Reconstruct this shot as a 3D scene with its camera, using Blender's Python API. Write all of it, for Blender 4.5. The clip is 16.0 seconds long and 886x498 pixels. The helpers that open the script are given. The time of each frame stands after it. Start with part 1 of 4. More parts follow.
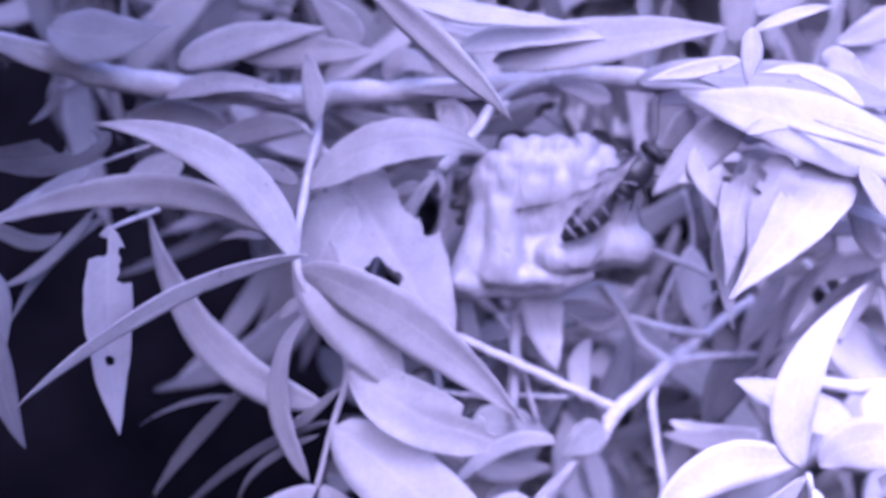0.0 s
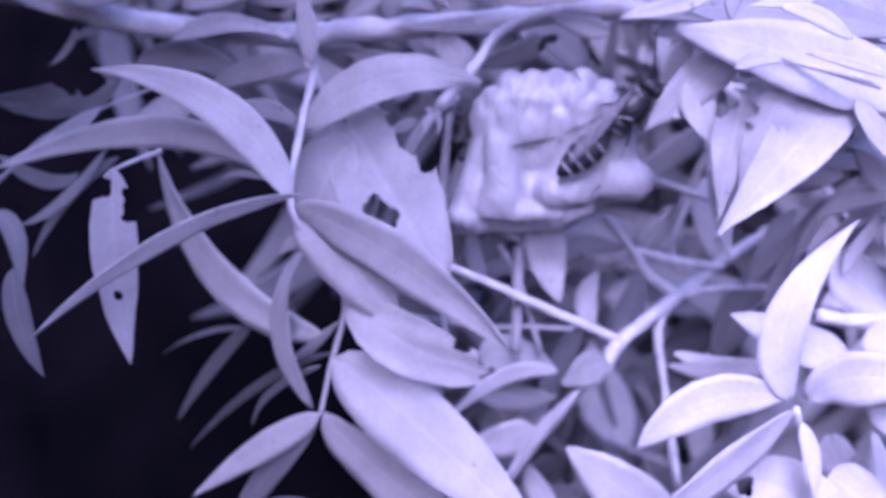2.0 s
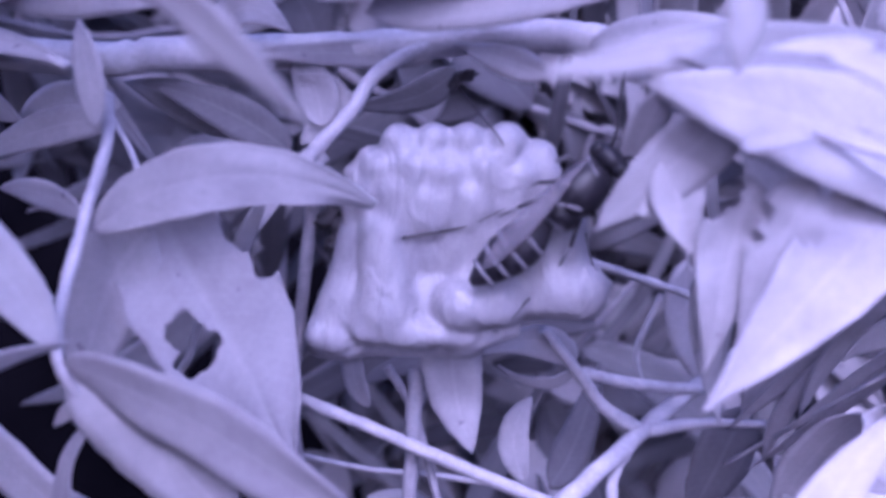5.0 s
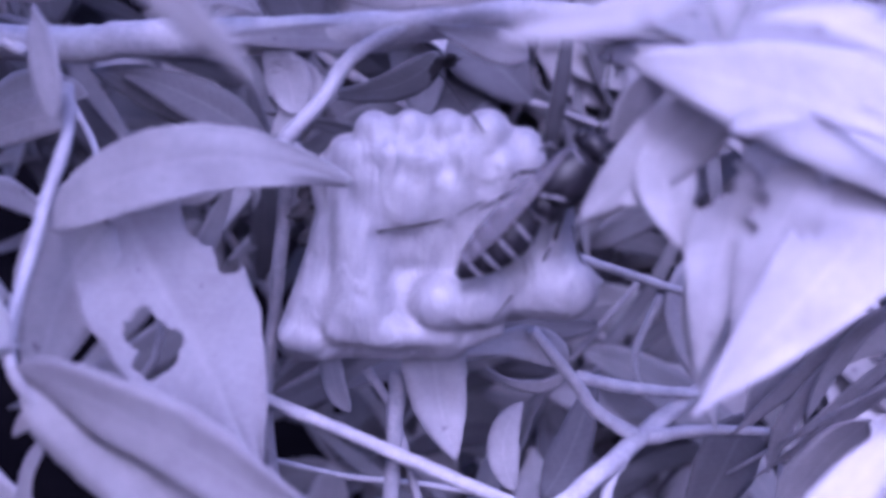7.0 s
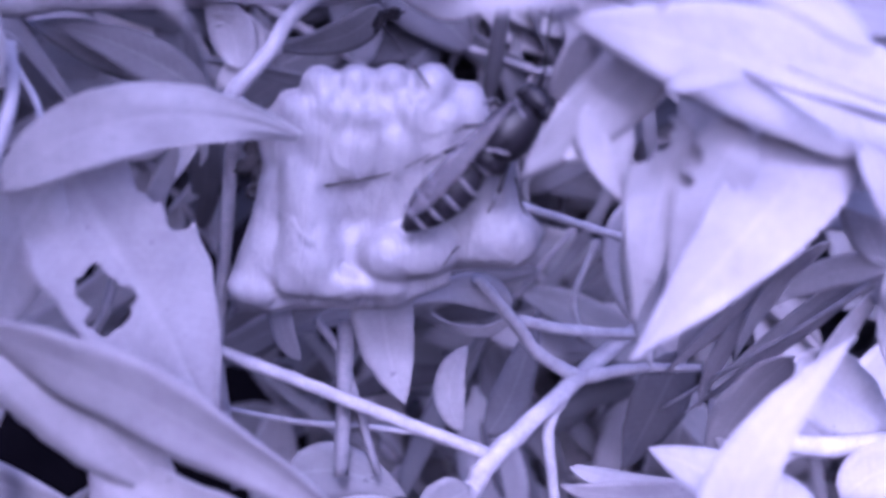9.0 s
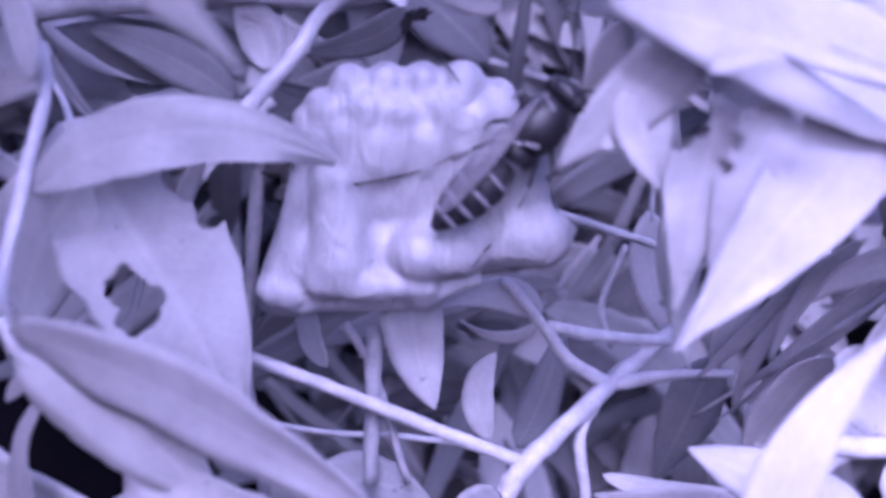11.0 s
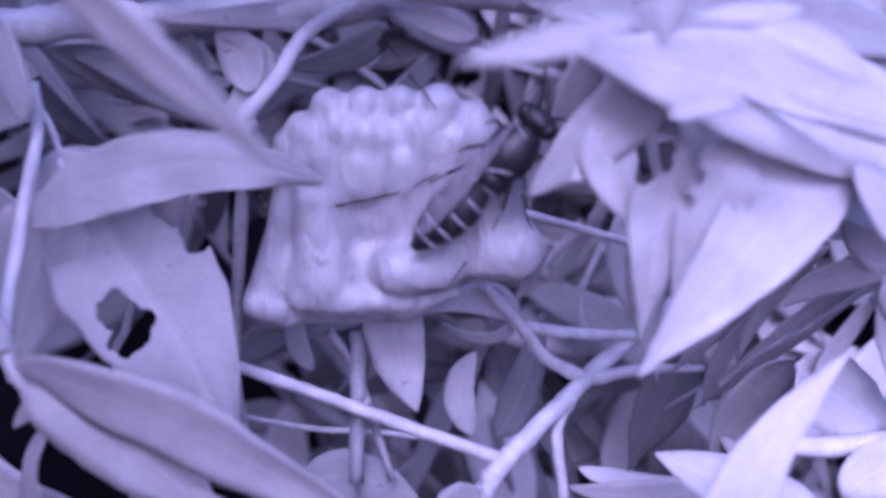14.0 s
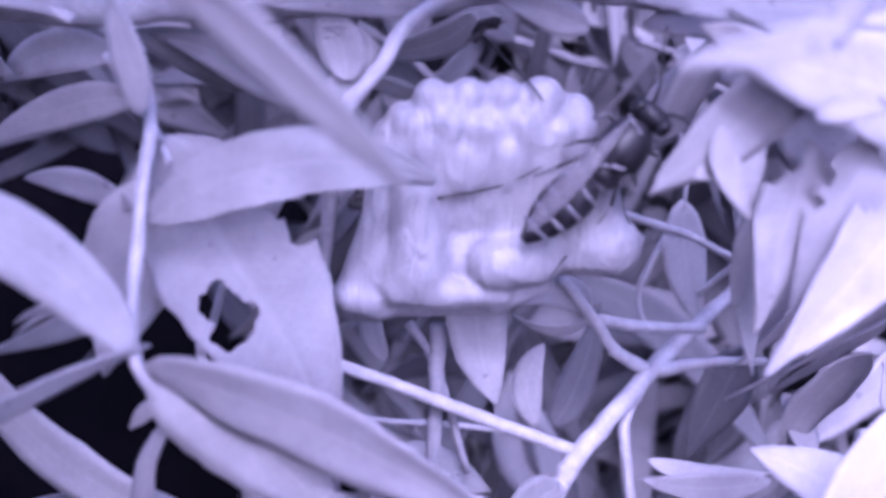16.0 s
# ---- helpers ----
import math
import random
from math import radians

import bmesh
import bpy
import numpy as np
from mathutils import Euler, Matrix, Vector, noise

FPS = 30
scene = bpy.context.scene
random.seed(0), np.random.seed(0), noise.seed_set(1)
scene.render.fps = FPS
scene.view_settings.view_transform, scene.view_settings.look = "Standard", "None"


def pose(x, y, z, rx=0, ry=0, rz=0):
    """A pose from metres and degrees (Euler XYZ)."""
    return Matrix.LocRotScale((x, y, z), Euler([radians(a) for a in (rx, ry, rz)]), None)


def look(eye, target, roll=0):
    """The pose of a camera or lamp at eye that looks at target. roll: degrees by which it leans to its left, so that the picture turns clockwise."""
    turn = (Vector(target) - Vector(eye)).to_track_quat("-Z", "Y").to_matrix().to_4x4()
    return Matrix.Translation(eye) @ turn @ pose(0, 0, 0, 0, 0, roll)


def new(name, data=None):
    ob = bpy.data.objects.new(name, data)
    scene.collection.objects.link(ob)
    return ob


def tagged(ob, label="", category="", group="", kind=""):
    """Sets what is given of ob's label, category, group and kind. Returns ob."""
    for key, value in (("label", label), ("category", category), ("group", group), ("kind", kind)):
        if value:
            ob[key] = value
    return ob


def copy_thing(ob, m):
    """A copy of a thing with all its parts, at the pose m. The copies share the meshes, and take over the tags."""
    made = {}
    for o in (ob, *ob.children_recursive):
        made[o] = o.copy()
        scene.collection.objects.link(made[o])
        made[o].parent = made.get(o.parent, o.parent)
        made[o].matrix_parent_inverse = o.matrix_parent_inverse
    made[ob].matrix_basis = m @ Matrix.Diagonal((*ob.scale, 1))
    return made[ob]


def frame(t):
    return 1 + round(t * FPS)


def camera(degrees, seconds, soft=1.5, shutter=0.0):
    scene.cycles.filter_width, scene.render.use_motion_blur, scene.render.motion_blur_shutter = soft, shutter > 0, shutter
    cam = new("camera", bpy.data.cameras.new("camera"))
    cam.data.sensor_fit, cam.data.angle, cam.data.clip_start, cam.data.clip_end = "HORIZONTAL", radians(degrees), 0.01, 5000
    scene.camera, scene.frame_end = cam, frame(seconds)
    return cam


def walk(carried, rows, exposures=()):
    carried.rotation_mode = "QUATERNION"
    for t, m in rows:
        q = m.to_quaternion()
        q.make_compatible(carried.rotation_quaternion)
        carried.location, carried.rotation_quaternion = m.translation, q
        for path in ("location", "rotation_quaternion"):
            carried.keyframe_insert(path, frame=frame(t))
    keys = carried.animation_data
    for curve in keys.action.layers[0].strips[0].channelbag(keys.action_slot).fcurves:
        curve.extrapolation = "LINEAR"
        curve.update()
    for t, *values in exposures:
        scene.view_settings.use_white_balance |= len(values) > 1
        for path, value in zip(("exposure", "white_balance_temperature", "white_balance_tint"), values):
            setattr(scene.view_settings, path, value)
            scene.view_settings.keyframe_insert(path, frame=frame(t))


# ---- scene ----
cam = camera(50, 16.0, soft=3.5)
cam.data.dof.use_dof = True
cam.data.dof.focus_distance, cam.data.dof.aperture_fstop = 0.131, 16

# Centimetres about the nest, which hangs 0.8 m over the ground.
HEART = Vector((0, 0, 0.8))


def V(p):
    return Vector(p) / 100 + HEART


PATH = [
    (0, (-2.55, -16.85, 1.64), (-2.06, -6.93, 0.43), 0.51),
    (0.5, (-2.57, -16.94, 1.81), (-2.15, -7.03, 0.52), 1.05),
    (1, (-3.11, -16.83, 1.82), (-2.35, -6.97, 0.33), 1.81),
    (1.5, (-1.50, -17.08, 1.91), (-1.32, -7.23, 0.19), 0.82),
    (2, (-1.22, -17.13, 1.95), (-1.51, -7.35, -0.08), -0.52),
    (2.5, (-1.32, -17.10, 2.22), (-1.20, -7.42, -0.27), -1.15),
    (3, (-1.37, -16.75, 3.00), (-0.82, -7.22, 0.03), -0.79),
    (3.5, (-1.82, -15.77, 3.12), (-0.70, -6.28, 0.16), 0.67),
    (4, (-0.92, -13.79, 2.86), (-0.31, -4.19, 0.10), 0.54),
    (4.5, (-0.24, -12.23, 2.67), (-0.07, -2.55, 0.18), 0.72),
    (5, (0.04, -11.29, 2.52), (0.04, -1.51, 0.44), 1.26),
    (5.2, (-0.02, -10.77, 2.37), (0.06, -0.96, 0.40), 1.69),
    (7.5, (0.59, -10.66, 2.26), (0.34, -0.88, 0.19), 0.91),
    (8, (0.43, -10.73, 2.38), (0.66, -1.01, 0.06), 1.05),
    (8.5, (0.38, -10.91, 2.53), (0.86, -1.29, -0.15), 1.25),
    (11, (0.11, -10.85, 2.04), (0.51, -1.12, -0.25), 0.38),
    (11.5, (-0.57, -10.73, 2.44), (0.38, -1.05, 0.13), 1.70),
    (12, (-0.74, -10.90, 2.49), (0.42, -1.23, 0.22), 1.74),
    (12.5, (-0.19, -11.04, 2.74), (0.55, -1.39, 0.22), 1.28),
    (13, (-0.07, -11.14, 2.79), (0.62, -1.51, 0.17), 0.94),
    (13.5, (-0.13, -10.93, 3.37), (0.63, -1.46, 0.23), 0.11),
    (14, (0.27, -11.07, 2.97), (0.74, -1.50, 0.12), -0.07),
    (14.5, (0.41, -11.09, 2.94), (0.70, -1.50, 0.11), -0.61),
    (15, (0.46, -11.16, 2.76), (0.33, -1.52, 0.09), -0.59),
    (15.5, (-0.34, -10.89, 3.29), (-0.16, -1.40, 0.16), 0.04),
    (16, (-1.47, -10.79, 3.06), (-0.48, -1.31, 0.02), 1.55),
]
walk(cam, [(t, look(V(eye), V(target), roll)) for t, eye, target, roll in PATH],
     exposures=[(0, 1.75, 4745, 51), (1, 1.82, 4795, 51), (1.5, 1.43, 4720, 52), (2, 1.49, 4755, 52), (2.5, 1.45, 4750, 52), (3.5, 1.50, 4745, 51), (4, 1.32, 4740, 52), (5, 1.24, 4705, 53), (8, 1.29, 4715, 53), (11, 1.46, 4715, 53), (11.5, 1.34, 4715, 53), (12.5, 1.36, 4705, 53), (13.5, 1.19, 4705, 53), (14.5, 1.14, 4705, 53), (15.5, 1.38, 4725, 53), (16, 1.59, 4805, 51)])

# ---- light ----
world = bpy.data.worlds.new("sky")
scene.world = world
world.use_nodes = True
wn = world.node_tree.nodes
sky = wn.new("ShaderNodeTexSky")
sky.sky_type, sky.sun_disc = "NISHITA", False
sky.sun_elevation, sky.sun_rotation = radians(49), radians(190)
sky.dust_density, sky.ozone_density = 6.0, 0.0
world.node_tree.links.new(sky.outputs["Color"], wn["Background"].inputs["Color"])
wn["Background"].inputs["Strength"].default_value = 0.15
lamp = bpy.data.lights.new("sun", "SUN")
lamp.energy, lamp.angle, lamp.color = 1.8, radians(18), (1.0, 0.96, 0.9)
sun = new("sun", lamp)
sun.matrix_world = look((-0.15, -0.85, 1.8), (0, 0, 0.8))


# ---- materials ----
def material(name, build):
    m = bpy.data.materials.new(name)
    m.use_nodes = True
    nt = m.node_tree
    nt.nodes.clear()
    out = nt.nodes.new("ShaderNodeOutputMaterial")
    build(nt, out)
    return m


def node(nt, kind, **values):
    n = nt.nodes.new(kind)
    for key, value in values.items():
        n.inputs[key.replace("_", " ")].default_value = value
    return n


def ramp(nt, source, stops):
    r = nt.nodes.new("ShaderNodeValToRGB")
    e = r.color_ramp.elements
    e[0].position, e[0].color = stops[0][0], (*stops[0][1], 1)
    e[1].position, e[1].color = stops[-1][0], (*stops[-1][1], 1)
    for p, c in stops[1:-1]:
        e.new(p).color = (*c, 1)
    nt.links.new(source, r.inputs["Fac"])
    return r.outputs["Color"]


def mixed(nt, mode, fac, a, b):
    n = nt.nodes.new("ShaderNodeMix")
    n.data_type, n.blend_type = "RGBA", mode
    for slot, value in ((0, fac), (6, a), (7, b)):
        if isinstance(value, bpy.types.NodeSocket):
            nt.links.new(value, n.inputs[slot])
        else:
            n.inputs[slot].default_value = value if slot == 0 else (*value, 1)
    return n.outputs[2]


def leaf_look(low, high, through_light, gloss):
    def build(nt, out):
        uv = nt.nodes.new("ShaderNodeUVMap")
        split = nt.nodes.new("ShaderNodeSeparateXYZ")
        nt.links.new(uv.outputs["UV"], split.inputs[0])
        own = nt.nodes.new("ShaderNodeObjectInfo")
        place = nt.nodes.new("ShaderNodeTexCoord")
        tone = ramp(nt, own.outputs["Random"], [(0, low), (1, high)])
        blot = node(nt, "ShaderNodeTexNoise", Scale=170.0, Detail=5.0, Roughness=0.6)
        nt.links.new(place.outputs["Object"], blot.inputs["Vector"])
        tone = mixed(nt, "MULTIPLY", 0.55, tone, ramp(nt, blot.outputs["Fac"], [(0.3, (0.72, 0.7, 0.74)), (0.62, (1, 1, 1))]))
        fine = node(nt, "ShaderNodeTexNoise", Scale=1400.0, Detail=3.0)
        nt.links.new(place.outputs["Object"], fine.inputs["Vector"])
        tone = mixed(nt, "MULTIPLY", 0.3, tone, ramp(nt, fine.outputs["Fac"], [(0.35, (0.75, 0.75, 0.75)), (0.65, (1, 1, 1))]))
        spots = node(nt, "ShaderNodeTexNoise", Scale=420.0, Detail=2.0)
        nt.links.new(place.outputs["Object"], spots.inputs["Vector"])
        tone = mixed(nt, "MULTIPLY", 0.6, tone, ramp(nt, spots.outputs["Fac"], [(0.24, (0.4, 0.37, 0.42)), (0.29, (1, 1, 1))]))
        # A pale midrib and slanting side veins.
        off = node(nt, "ShaderNodeMath")
        off.operation = "ABSOLUTE"
        nt.links.new(split.outputs["Y"], off.inputs[0])
        rib = ramp(nt, off.outputs[0], [(0.0, (1, 1, 1)), (0.05, (0.75, 0.75, 0.75)), (0.1, (0, 0, 0))])
        slant = node(nt, "ShaderNodeMath")
        slant.operation = "MULTIPLY_ADD"
        slant.inputs[1].default_value = -0.12
        nt.links.new(off.outputs[0], slant.inputs[0])
        nt.links.new(split.outputs["X"], slant.inputs[2])
        many = node(nt, "ShaderNodeMath")
        many.operation = "MULTIPLY"
        many.inputs[1].default_value = 16.0
        nt.links.new(slant.outputs[0], many.inputs[0])
        saw = node(nt, "ShaderNodeMath")
        saw.operation = "PINGPONG"
        saw.inputs[1].default_value = 0.5
        nt.links.new(many.outputs[0], saw.inputs[0])
        vein = ramp(nt, saw.outputs[0], [(0.0, (1, 1, 1)), (0.07, (0, 0, 0))])
        tone = mixed(nt, "ADD", 0.035, tone, rib)
        tone = mixed(nt, "ADD", 0.02, tone, vein)
        height = mixed(nt, "ADD", 1.0, mixed(nt, "ADD", 0.35, rib, vein), mixed(nt, "MULTIPLY", 1.0, fine.outputs["Color"], (0.4, 0.4, 0.4)))
        bump = node(nt, "ShaderNodeBump", Strength=0.15, Distance=0.0002)
        nt.links.new(height, bump.inputs["Height"])
        skin = node(nt, "ShaderNodeBsdfPrincipled", Roughness=gloss)
        skin.inputs["Specular IOR Level"].default_value = 0.3
        nt.links.new(tone, skin.inputs["Base Color"])
        nt.links.new(bump.outputs[0], skin.inputs["Normal"])
        glow = node(nt, "ShaderNodeBsdfTranslucent")
        nt.links.new(tone, glow.inputs["Color"])
        mix = node(nt, "ShaderNodeMixShader", Fac=through_light)
        nt.links.new(skin.outputs[0], mix.inputs[1])
        nt.links.new(glow.outputs[0], mix.inputs[2])
        nt.links.new(mix.outputs[0], out.inputs["Surface"])
    return build


def rough_look(low, high, scale, gloss=0.7, relief=0.0004, spec=0.3, stretch=(1, 1, 1)):
    def build(nt, out):
        place = nt.nodes.new("ShaderNodeTexCoord")
        turn = nt.nodes.new("ShaderNodeMapping")
        turn.inputs["Scale"].default_value = stretch
        nt.links.new(place.outputs["Object"], turn.inputs["Vector"])
        big = node(nt, "ShaderNodeTexNoise", Scale=scale, Detail=6.0, Roughness=0.6)
        small = node(nt, "ShaderNodeTexNoise", Scale=scale * 7, Detail=4.0, Roughness=0.7)
        nt.links.new(turn.outputs[0], big.inputs["Vector"])
        nt.links.new(turn.outputs[0], small.inputs["Vector"])
        tone = ramp(nt, big.outputs["Fac"], [(0.3, low), (0.7, high)])
        tone = mixed(nt, "MULTIPLY", 0.4, tone, ramp(nt, small.outputs["Fac"], [(0.3, (0.6, 0.6, 0.6)), (0.6, (1, 1, 1))]))
        bump = node(nt, "ShaderNodeBump", Strength=0.5, Distance=relief)
        nt.links.new(small.outputs["Fac"], bump.inputs["Height"])
        skin = node(nt, "ShaderNodeBsdfPrincipled", Roughness=gloss)
        skin.inputs["Specular IOR Level"].default_value = spec
        nt.links.new(tone, skin.inputs["Base Color"])
        nt.links.new(bump.outputs[0], skin.inputs["Normal"])
        nt.links.new(skin.outputs[0], out.inputs["Surface"])
    return build


def paper_look(nt, out):
    """Satin, faintly streaked and wrinkled."""
    place = nt.nodes.new("ShaderNodeTexCoord")
    drawn = nt.nodes.new("ShaderNodeMapping")
    drawn.inputs["Scale"].default_value = (1, 1, 0.4)
    nt.links.new(place.outputs["Object"], drawn.inputs["Vector"])
    streak = node(nt, "ShaderNodeTexNoise", Scale=520.0, Detail=6.0, Roughness=0.6, Distortion=0.6)
    grain = node(nt, "ShaderNodeTexNoise", Scale=2400.0, Detail=4.0, Roughness=0.7)
    crease = node(nt, "ShaderNodeTexNoise", Scale=330.0, Detail=3.0, Roughness=0.5, Distortion=1.2)
    for n, source in ((streak, drawn), (grain, place), (crease, drawn)):
        nt.links.new(source.outputs["Object" if source is place else 0], n.inputs["Vector"])
    tone = ramp(nt, streak.outputs["Fac"], [(0.3, (0.255, 0.24, 0.285)), (0.7, (0.335, 0.318, 0.36))])
    tone = mixed(nt, "MULTIPLY", 0.35, tone, ramp(nt, grain.outputs["Fac"], [(0.3, (0.65, 0.65, 0.65)), (0.6, (1, 1, 1))]))
    broad = node(nt, "ShaderNodeBump", Strength=0.75, Distance=0.0011)
    nt.links.new(crease.outputs["Fac"], broad.inputs["Height"])
    fine = node(nt, "ShaderNodeBump", Strength=0.35, Distance=0.0002)
    nt.links.new(streak.outputs["Fac"], fine.inputs["Height"])
    nt.links.new(broad.outputs[0], fine.inputs["Normal"])
    spark = node(nt, "ShaderNodeBump", Strength=0.7, Distance=0.00025)
    nt.links.new(grain.outputs["Fac"], spark.inputs["Height"])
    nt.links.new(broad.outputs[0], spark.inputs["Normal"])
    skin = node(nt, "ShaderNodeBsdfPrincipled", Roughness=0.42)
    skin.inputs["Specular IOR Level"].default_value = 0.45
    skin.inputs["Coat Weight"].default_value = 0.32
    skin.inputs["Coat Roughness"].default_value = 0.15
    nt.links.new(tone, skin.inputs["Base Color"])
    nt.links.new(fine.outputs[0], skin.inputs["Normal"])
    nt.links.new(spark.outputs[0], skin.inputs["Coat Normal"])
    nt.links.new(skin.outputs[0], out.inputs["Surface"])


def wing_look(nt, out):
    """A smoky film with darker veins and wrinkles that catch the light."""
    uv = nt.nodes.new("ShaderNodeUVMap")
    place = nt.nodes.new("ShaderNodeTexCoord")
    veins = node(nt, "ShaderNodeTexWave", Scale=2.2, Distortion=3.0, Detail=2.0)
    veins.bands_direction = "Y"
    nt.links.new(uv.outputs["UV"], veins.inputs["Vector"])
    wrinkle = node(nt, "ShaderNodeTexNoise", Scale=700.0, Detail=3.0)
    nt.links.new(place.outputs["Object"], wrinkle.inputs["Vector"])
    bump = node(nt, "ShaderNodeBump", Strength=0.6, Distance=0.0006)
    nt.links.new(wrinkle.outputs["Fac"], bump.inputs["Height"])
    skin = node(nt, "ShaderNodeBsdfPrincipled", Roughness=0.25)
    nt.links.new(ramp(nt, veins.outputs["Fac"], [(0.05, (0.07, 0.06, 0.09)), (0.25, (0.2, 0.185, 0.22))]), skin.inputs["Base Color"])
    nt.links.new(bump.outputs[0], skin.inputs["Normal"])
    clear = node(nt, "ShaderNodeBsdfTransparent")
    mix = node(nt, "ShaderNodeMixShader", Fac=0.42)
    nt.links.new(clear.outputs[0], mix.inputs[1])
    nt.links.new(skin.outputs[0], mix.inputs[2])
    nt.links.new(mix.outputs[0], out.inputs["Surface"])


LEAF = material("pale leaf", leaf_look((0.42, 0.4, 0.45), (0.54, 0.52, 0.57), 0.32, 0.55))
# The pale leaf again, with the shrub's shade put into its colour.
SHADE_LEAF = material("leaf darkened for shade", leaf_look((0.13, 0.125, 0.15), (0.3, 0.29, 0.33), 0.22, 0.6))
TWIG = material("pale bark", rough_look((0.34, 0.32, 0.37), (0.5, 0.48, 0.53), 300, 0.65, 0.0003))
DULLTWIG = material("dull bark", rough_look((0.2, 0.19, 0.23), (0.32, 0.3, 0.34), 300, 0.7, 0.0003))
BRANCH = material("spotted branch bark", rough_look((0.36, 0.34, 0.4), (0.6, 0.58, 0.62), 160, 0.65, 0.0004))
PAPER = material("satin nest wall", paper_look)
SEAM = material("dark seam", rough_look((0.03, 0.03, 0.035), (0.07, 0.06, 0.07), 600))
BLACK = material("black chitin", rough_look((0.01, 0.009, 0.014), (0.03, 0.027, 0.036), 900, 0.42, 0.00005, 0.4))
BAND = material("pale chitin band", rough_look((0.13, 0.12, 0.15), (0.24, 0.23, 0.27), 900, 0.4, 0.00004, 0.4))
WING = material("smoky wing", wing_look)
# Near black: the deep shade under the shrub is put into the earth's colour.
SHADED_EARTH = material("earth darkened for shade", rough_look((0.0008, 0.0008, 0.0014), (0.003, 0.0027, 0.004), 14, 1.0, 0.004, 0.0))


# ---- builders ----
def part(name, bm, look_of, parent=None, label="", smooth=True):
    me = bpy.data.meshes.new(name)
    if smooth:
        for face in bm.faces:
            face.smooth = True
    bm.to_mesh(me)
    bm.free()
    me.materials.append(look_of)
    ob = new(name, me)
    ob.parent = parent
    if label:
        tagged(ob, label)
    return ob


def curve_points(points, steps):
    """Points of a smooth curve through all the given ones."""
    p = [Vector(q) for q in points]
    p = [2 * p[0] - p[1]] + p + [2 * p[-1] - p[-2]]
    out = []
    for i in range(1, len(p) - 2):
        for k in range(steps):
            t = k / steps
            out.append(0.5 * (2 * p[i] + (p[i + 1] - p[i - 1]) * t + (2 * p[i - 1] - 5 * p[i] + 4 * p[i + 1] - p[i + 2]) * t * t
                              + (3 * p[i] - p[i - 1] - 3 * p[i + 1] + p[i + 2]) * t ** 3))
    return out + [p[-2]]


def tube(bm, points, r0, r1, sides=8, rough=0.0):
    rings, side = [], Vector((0.3, 0.5, 0.8))
    for i, p in enumerate(points):
        ahead = (points[min(i + 1, len(points) - 1)] - points[max(i - 1, 0)]).normalized()
        side = (side - ahead * side.dot(ahead)).normalized()
        other = ahead.cross(side)
        r = r0 + (r1 - r0) * i / (len(points) - 1)
        ring = []
        for k in range(sides):
            a = k * 2 * math.pi / sides
            rr = r * (1 + rough * noise.noise(p * 1500 + Vector((math.cos(a), math.sin(a), 0)) * 0.8))
            ring.append(bm.verts.new(p + (side * math.cos(a) + other * math.sin(a)) * rr))
        rings.append(ring)
    for a, b in zip(rings, rings[1:]):
        for k in range(sides):
            bm.faces.new((a[k], a[(k + 1) % sides], b[(k + 1) % sides], b[k]))
    bm.faces.new(reversed(rings[0]))
    bm.faces.new(rings[-1])


def blob(bm, centre, radii, turn=None, detail=3, uneven=0.0):
    made = bmesh.ops.create_icosphere(bm, subdivisions=detail, radius=1.0)["verts"]
    for v in made:
        n = 1 + uneven * noise.noise(v.co * 1.6 + Vector(centre) * 300)
        v.co = Vector((v.co.x * radii[0], v.co.y * radii[1], v.co.z * radii[2])) * n
        if turn:
            v.co.rotate(turn)
        v.co += Vector(centre)


FACE = Vector((0, -1, 0.22)).normalized()


def sprig(label):
    sp = tagged(new("leafy_sprig"), label, "sprig", "sprigs of the shrub")
    sp["fresh"] = 1
    return sp


def stem(sp, points, r0, r1, bark=None):
    points = [V(p) for p in points]
    if "fresh" in sp:
        sp.location = points[0]
        del sp["fresh"]
    bm = bmesh.new()
    line = [p - sp.location for p in curve_points(points, 7)]
    tube(bm, line, r0 / 100, r1 / 100, 10, 0.25)
    thick = r0 > 0.2
    return part("branch" if thick else "stem", bm, bark or (BRANCH if thick else TWIG), sp)


def thicken(bm, uv, depth):
    """Gives a single sheet a back and edges."""
    bmesh.ops.remove_doubles(bm, verts=bm.verts[:], dist=0.00003)
    bm.normal_update()
    sheet, rim = bm.faces[:], [e for e in bm.edges if e.is_boundary]
    back = {v: bm.verts.new(v.co - v.normal * depth) for v in bm.verts[:]}
    for f in sheet:
        spots = {loop.vert: loop[uv].uv.copy() for loop in f.loops}
        twin = bm.faces.new([back[v] for v in reversed(f.verts)])
        for loop, v in zip(twin.loops, reversed(f.verts)):
            loop[uv].uv = spots[v]
    for e in rim:
        loop = e.link_loops[0]
        a, b = loop.vert, loop.link_loop_next.vert
        side = bm.faces.new((b, a, back[a], back[b]))
        for corner in side.loops:
            corner[uv].uv = loop[uv].uv
    bm.normal_update()


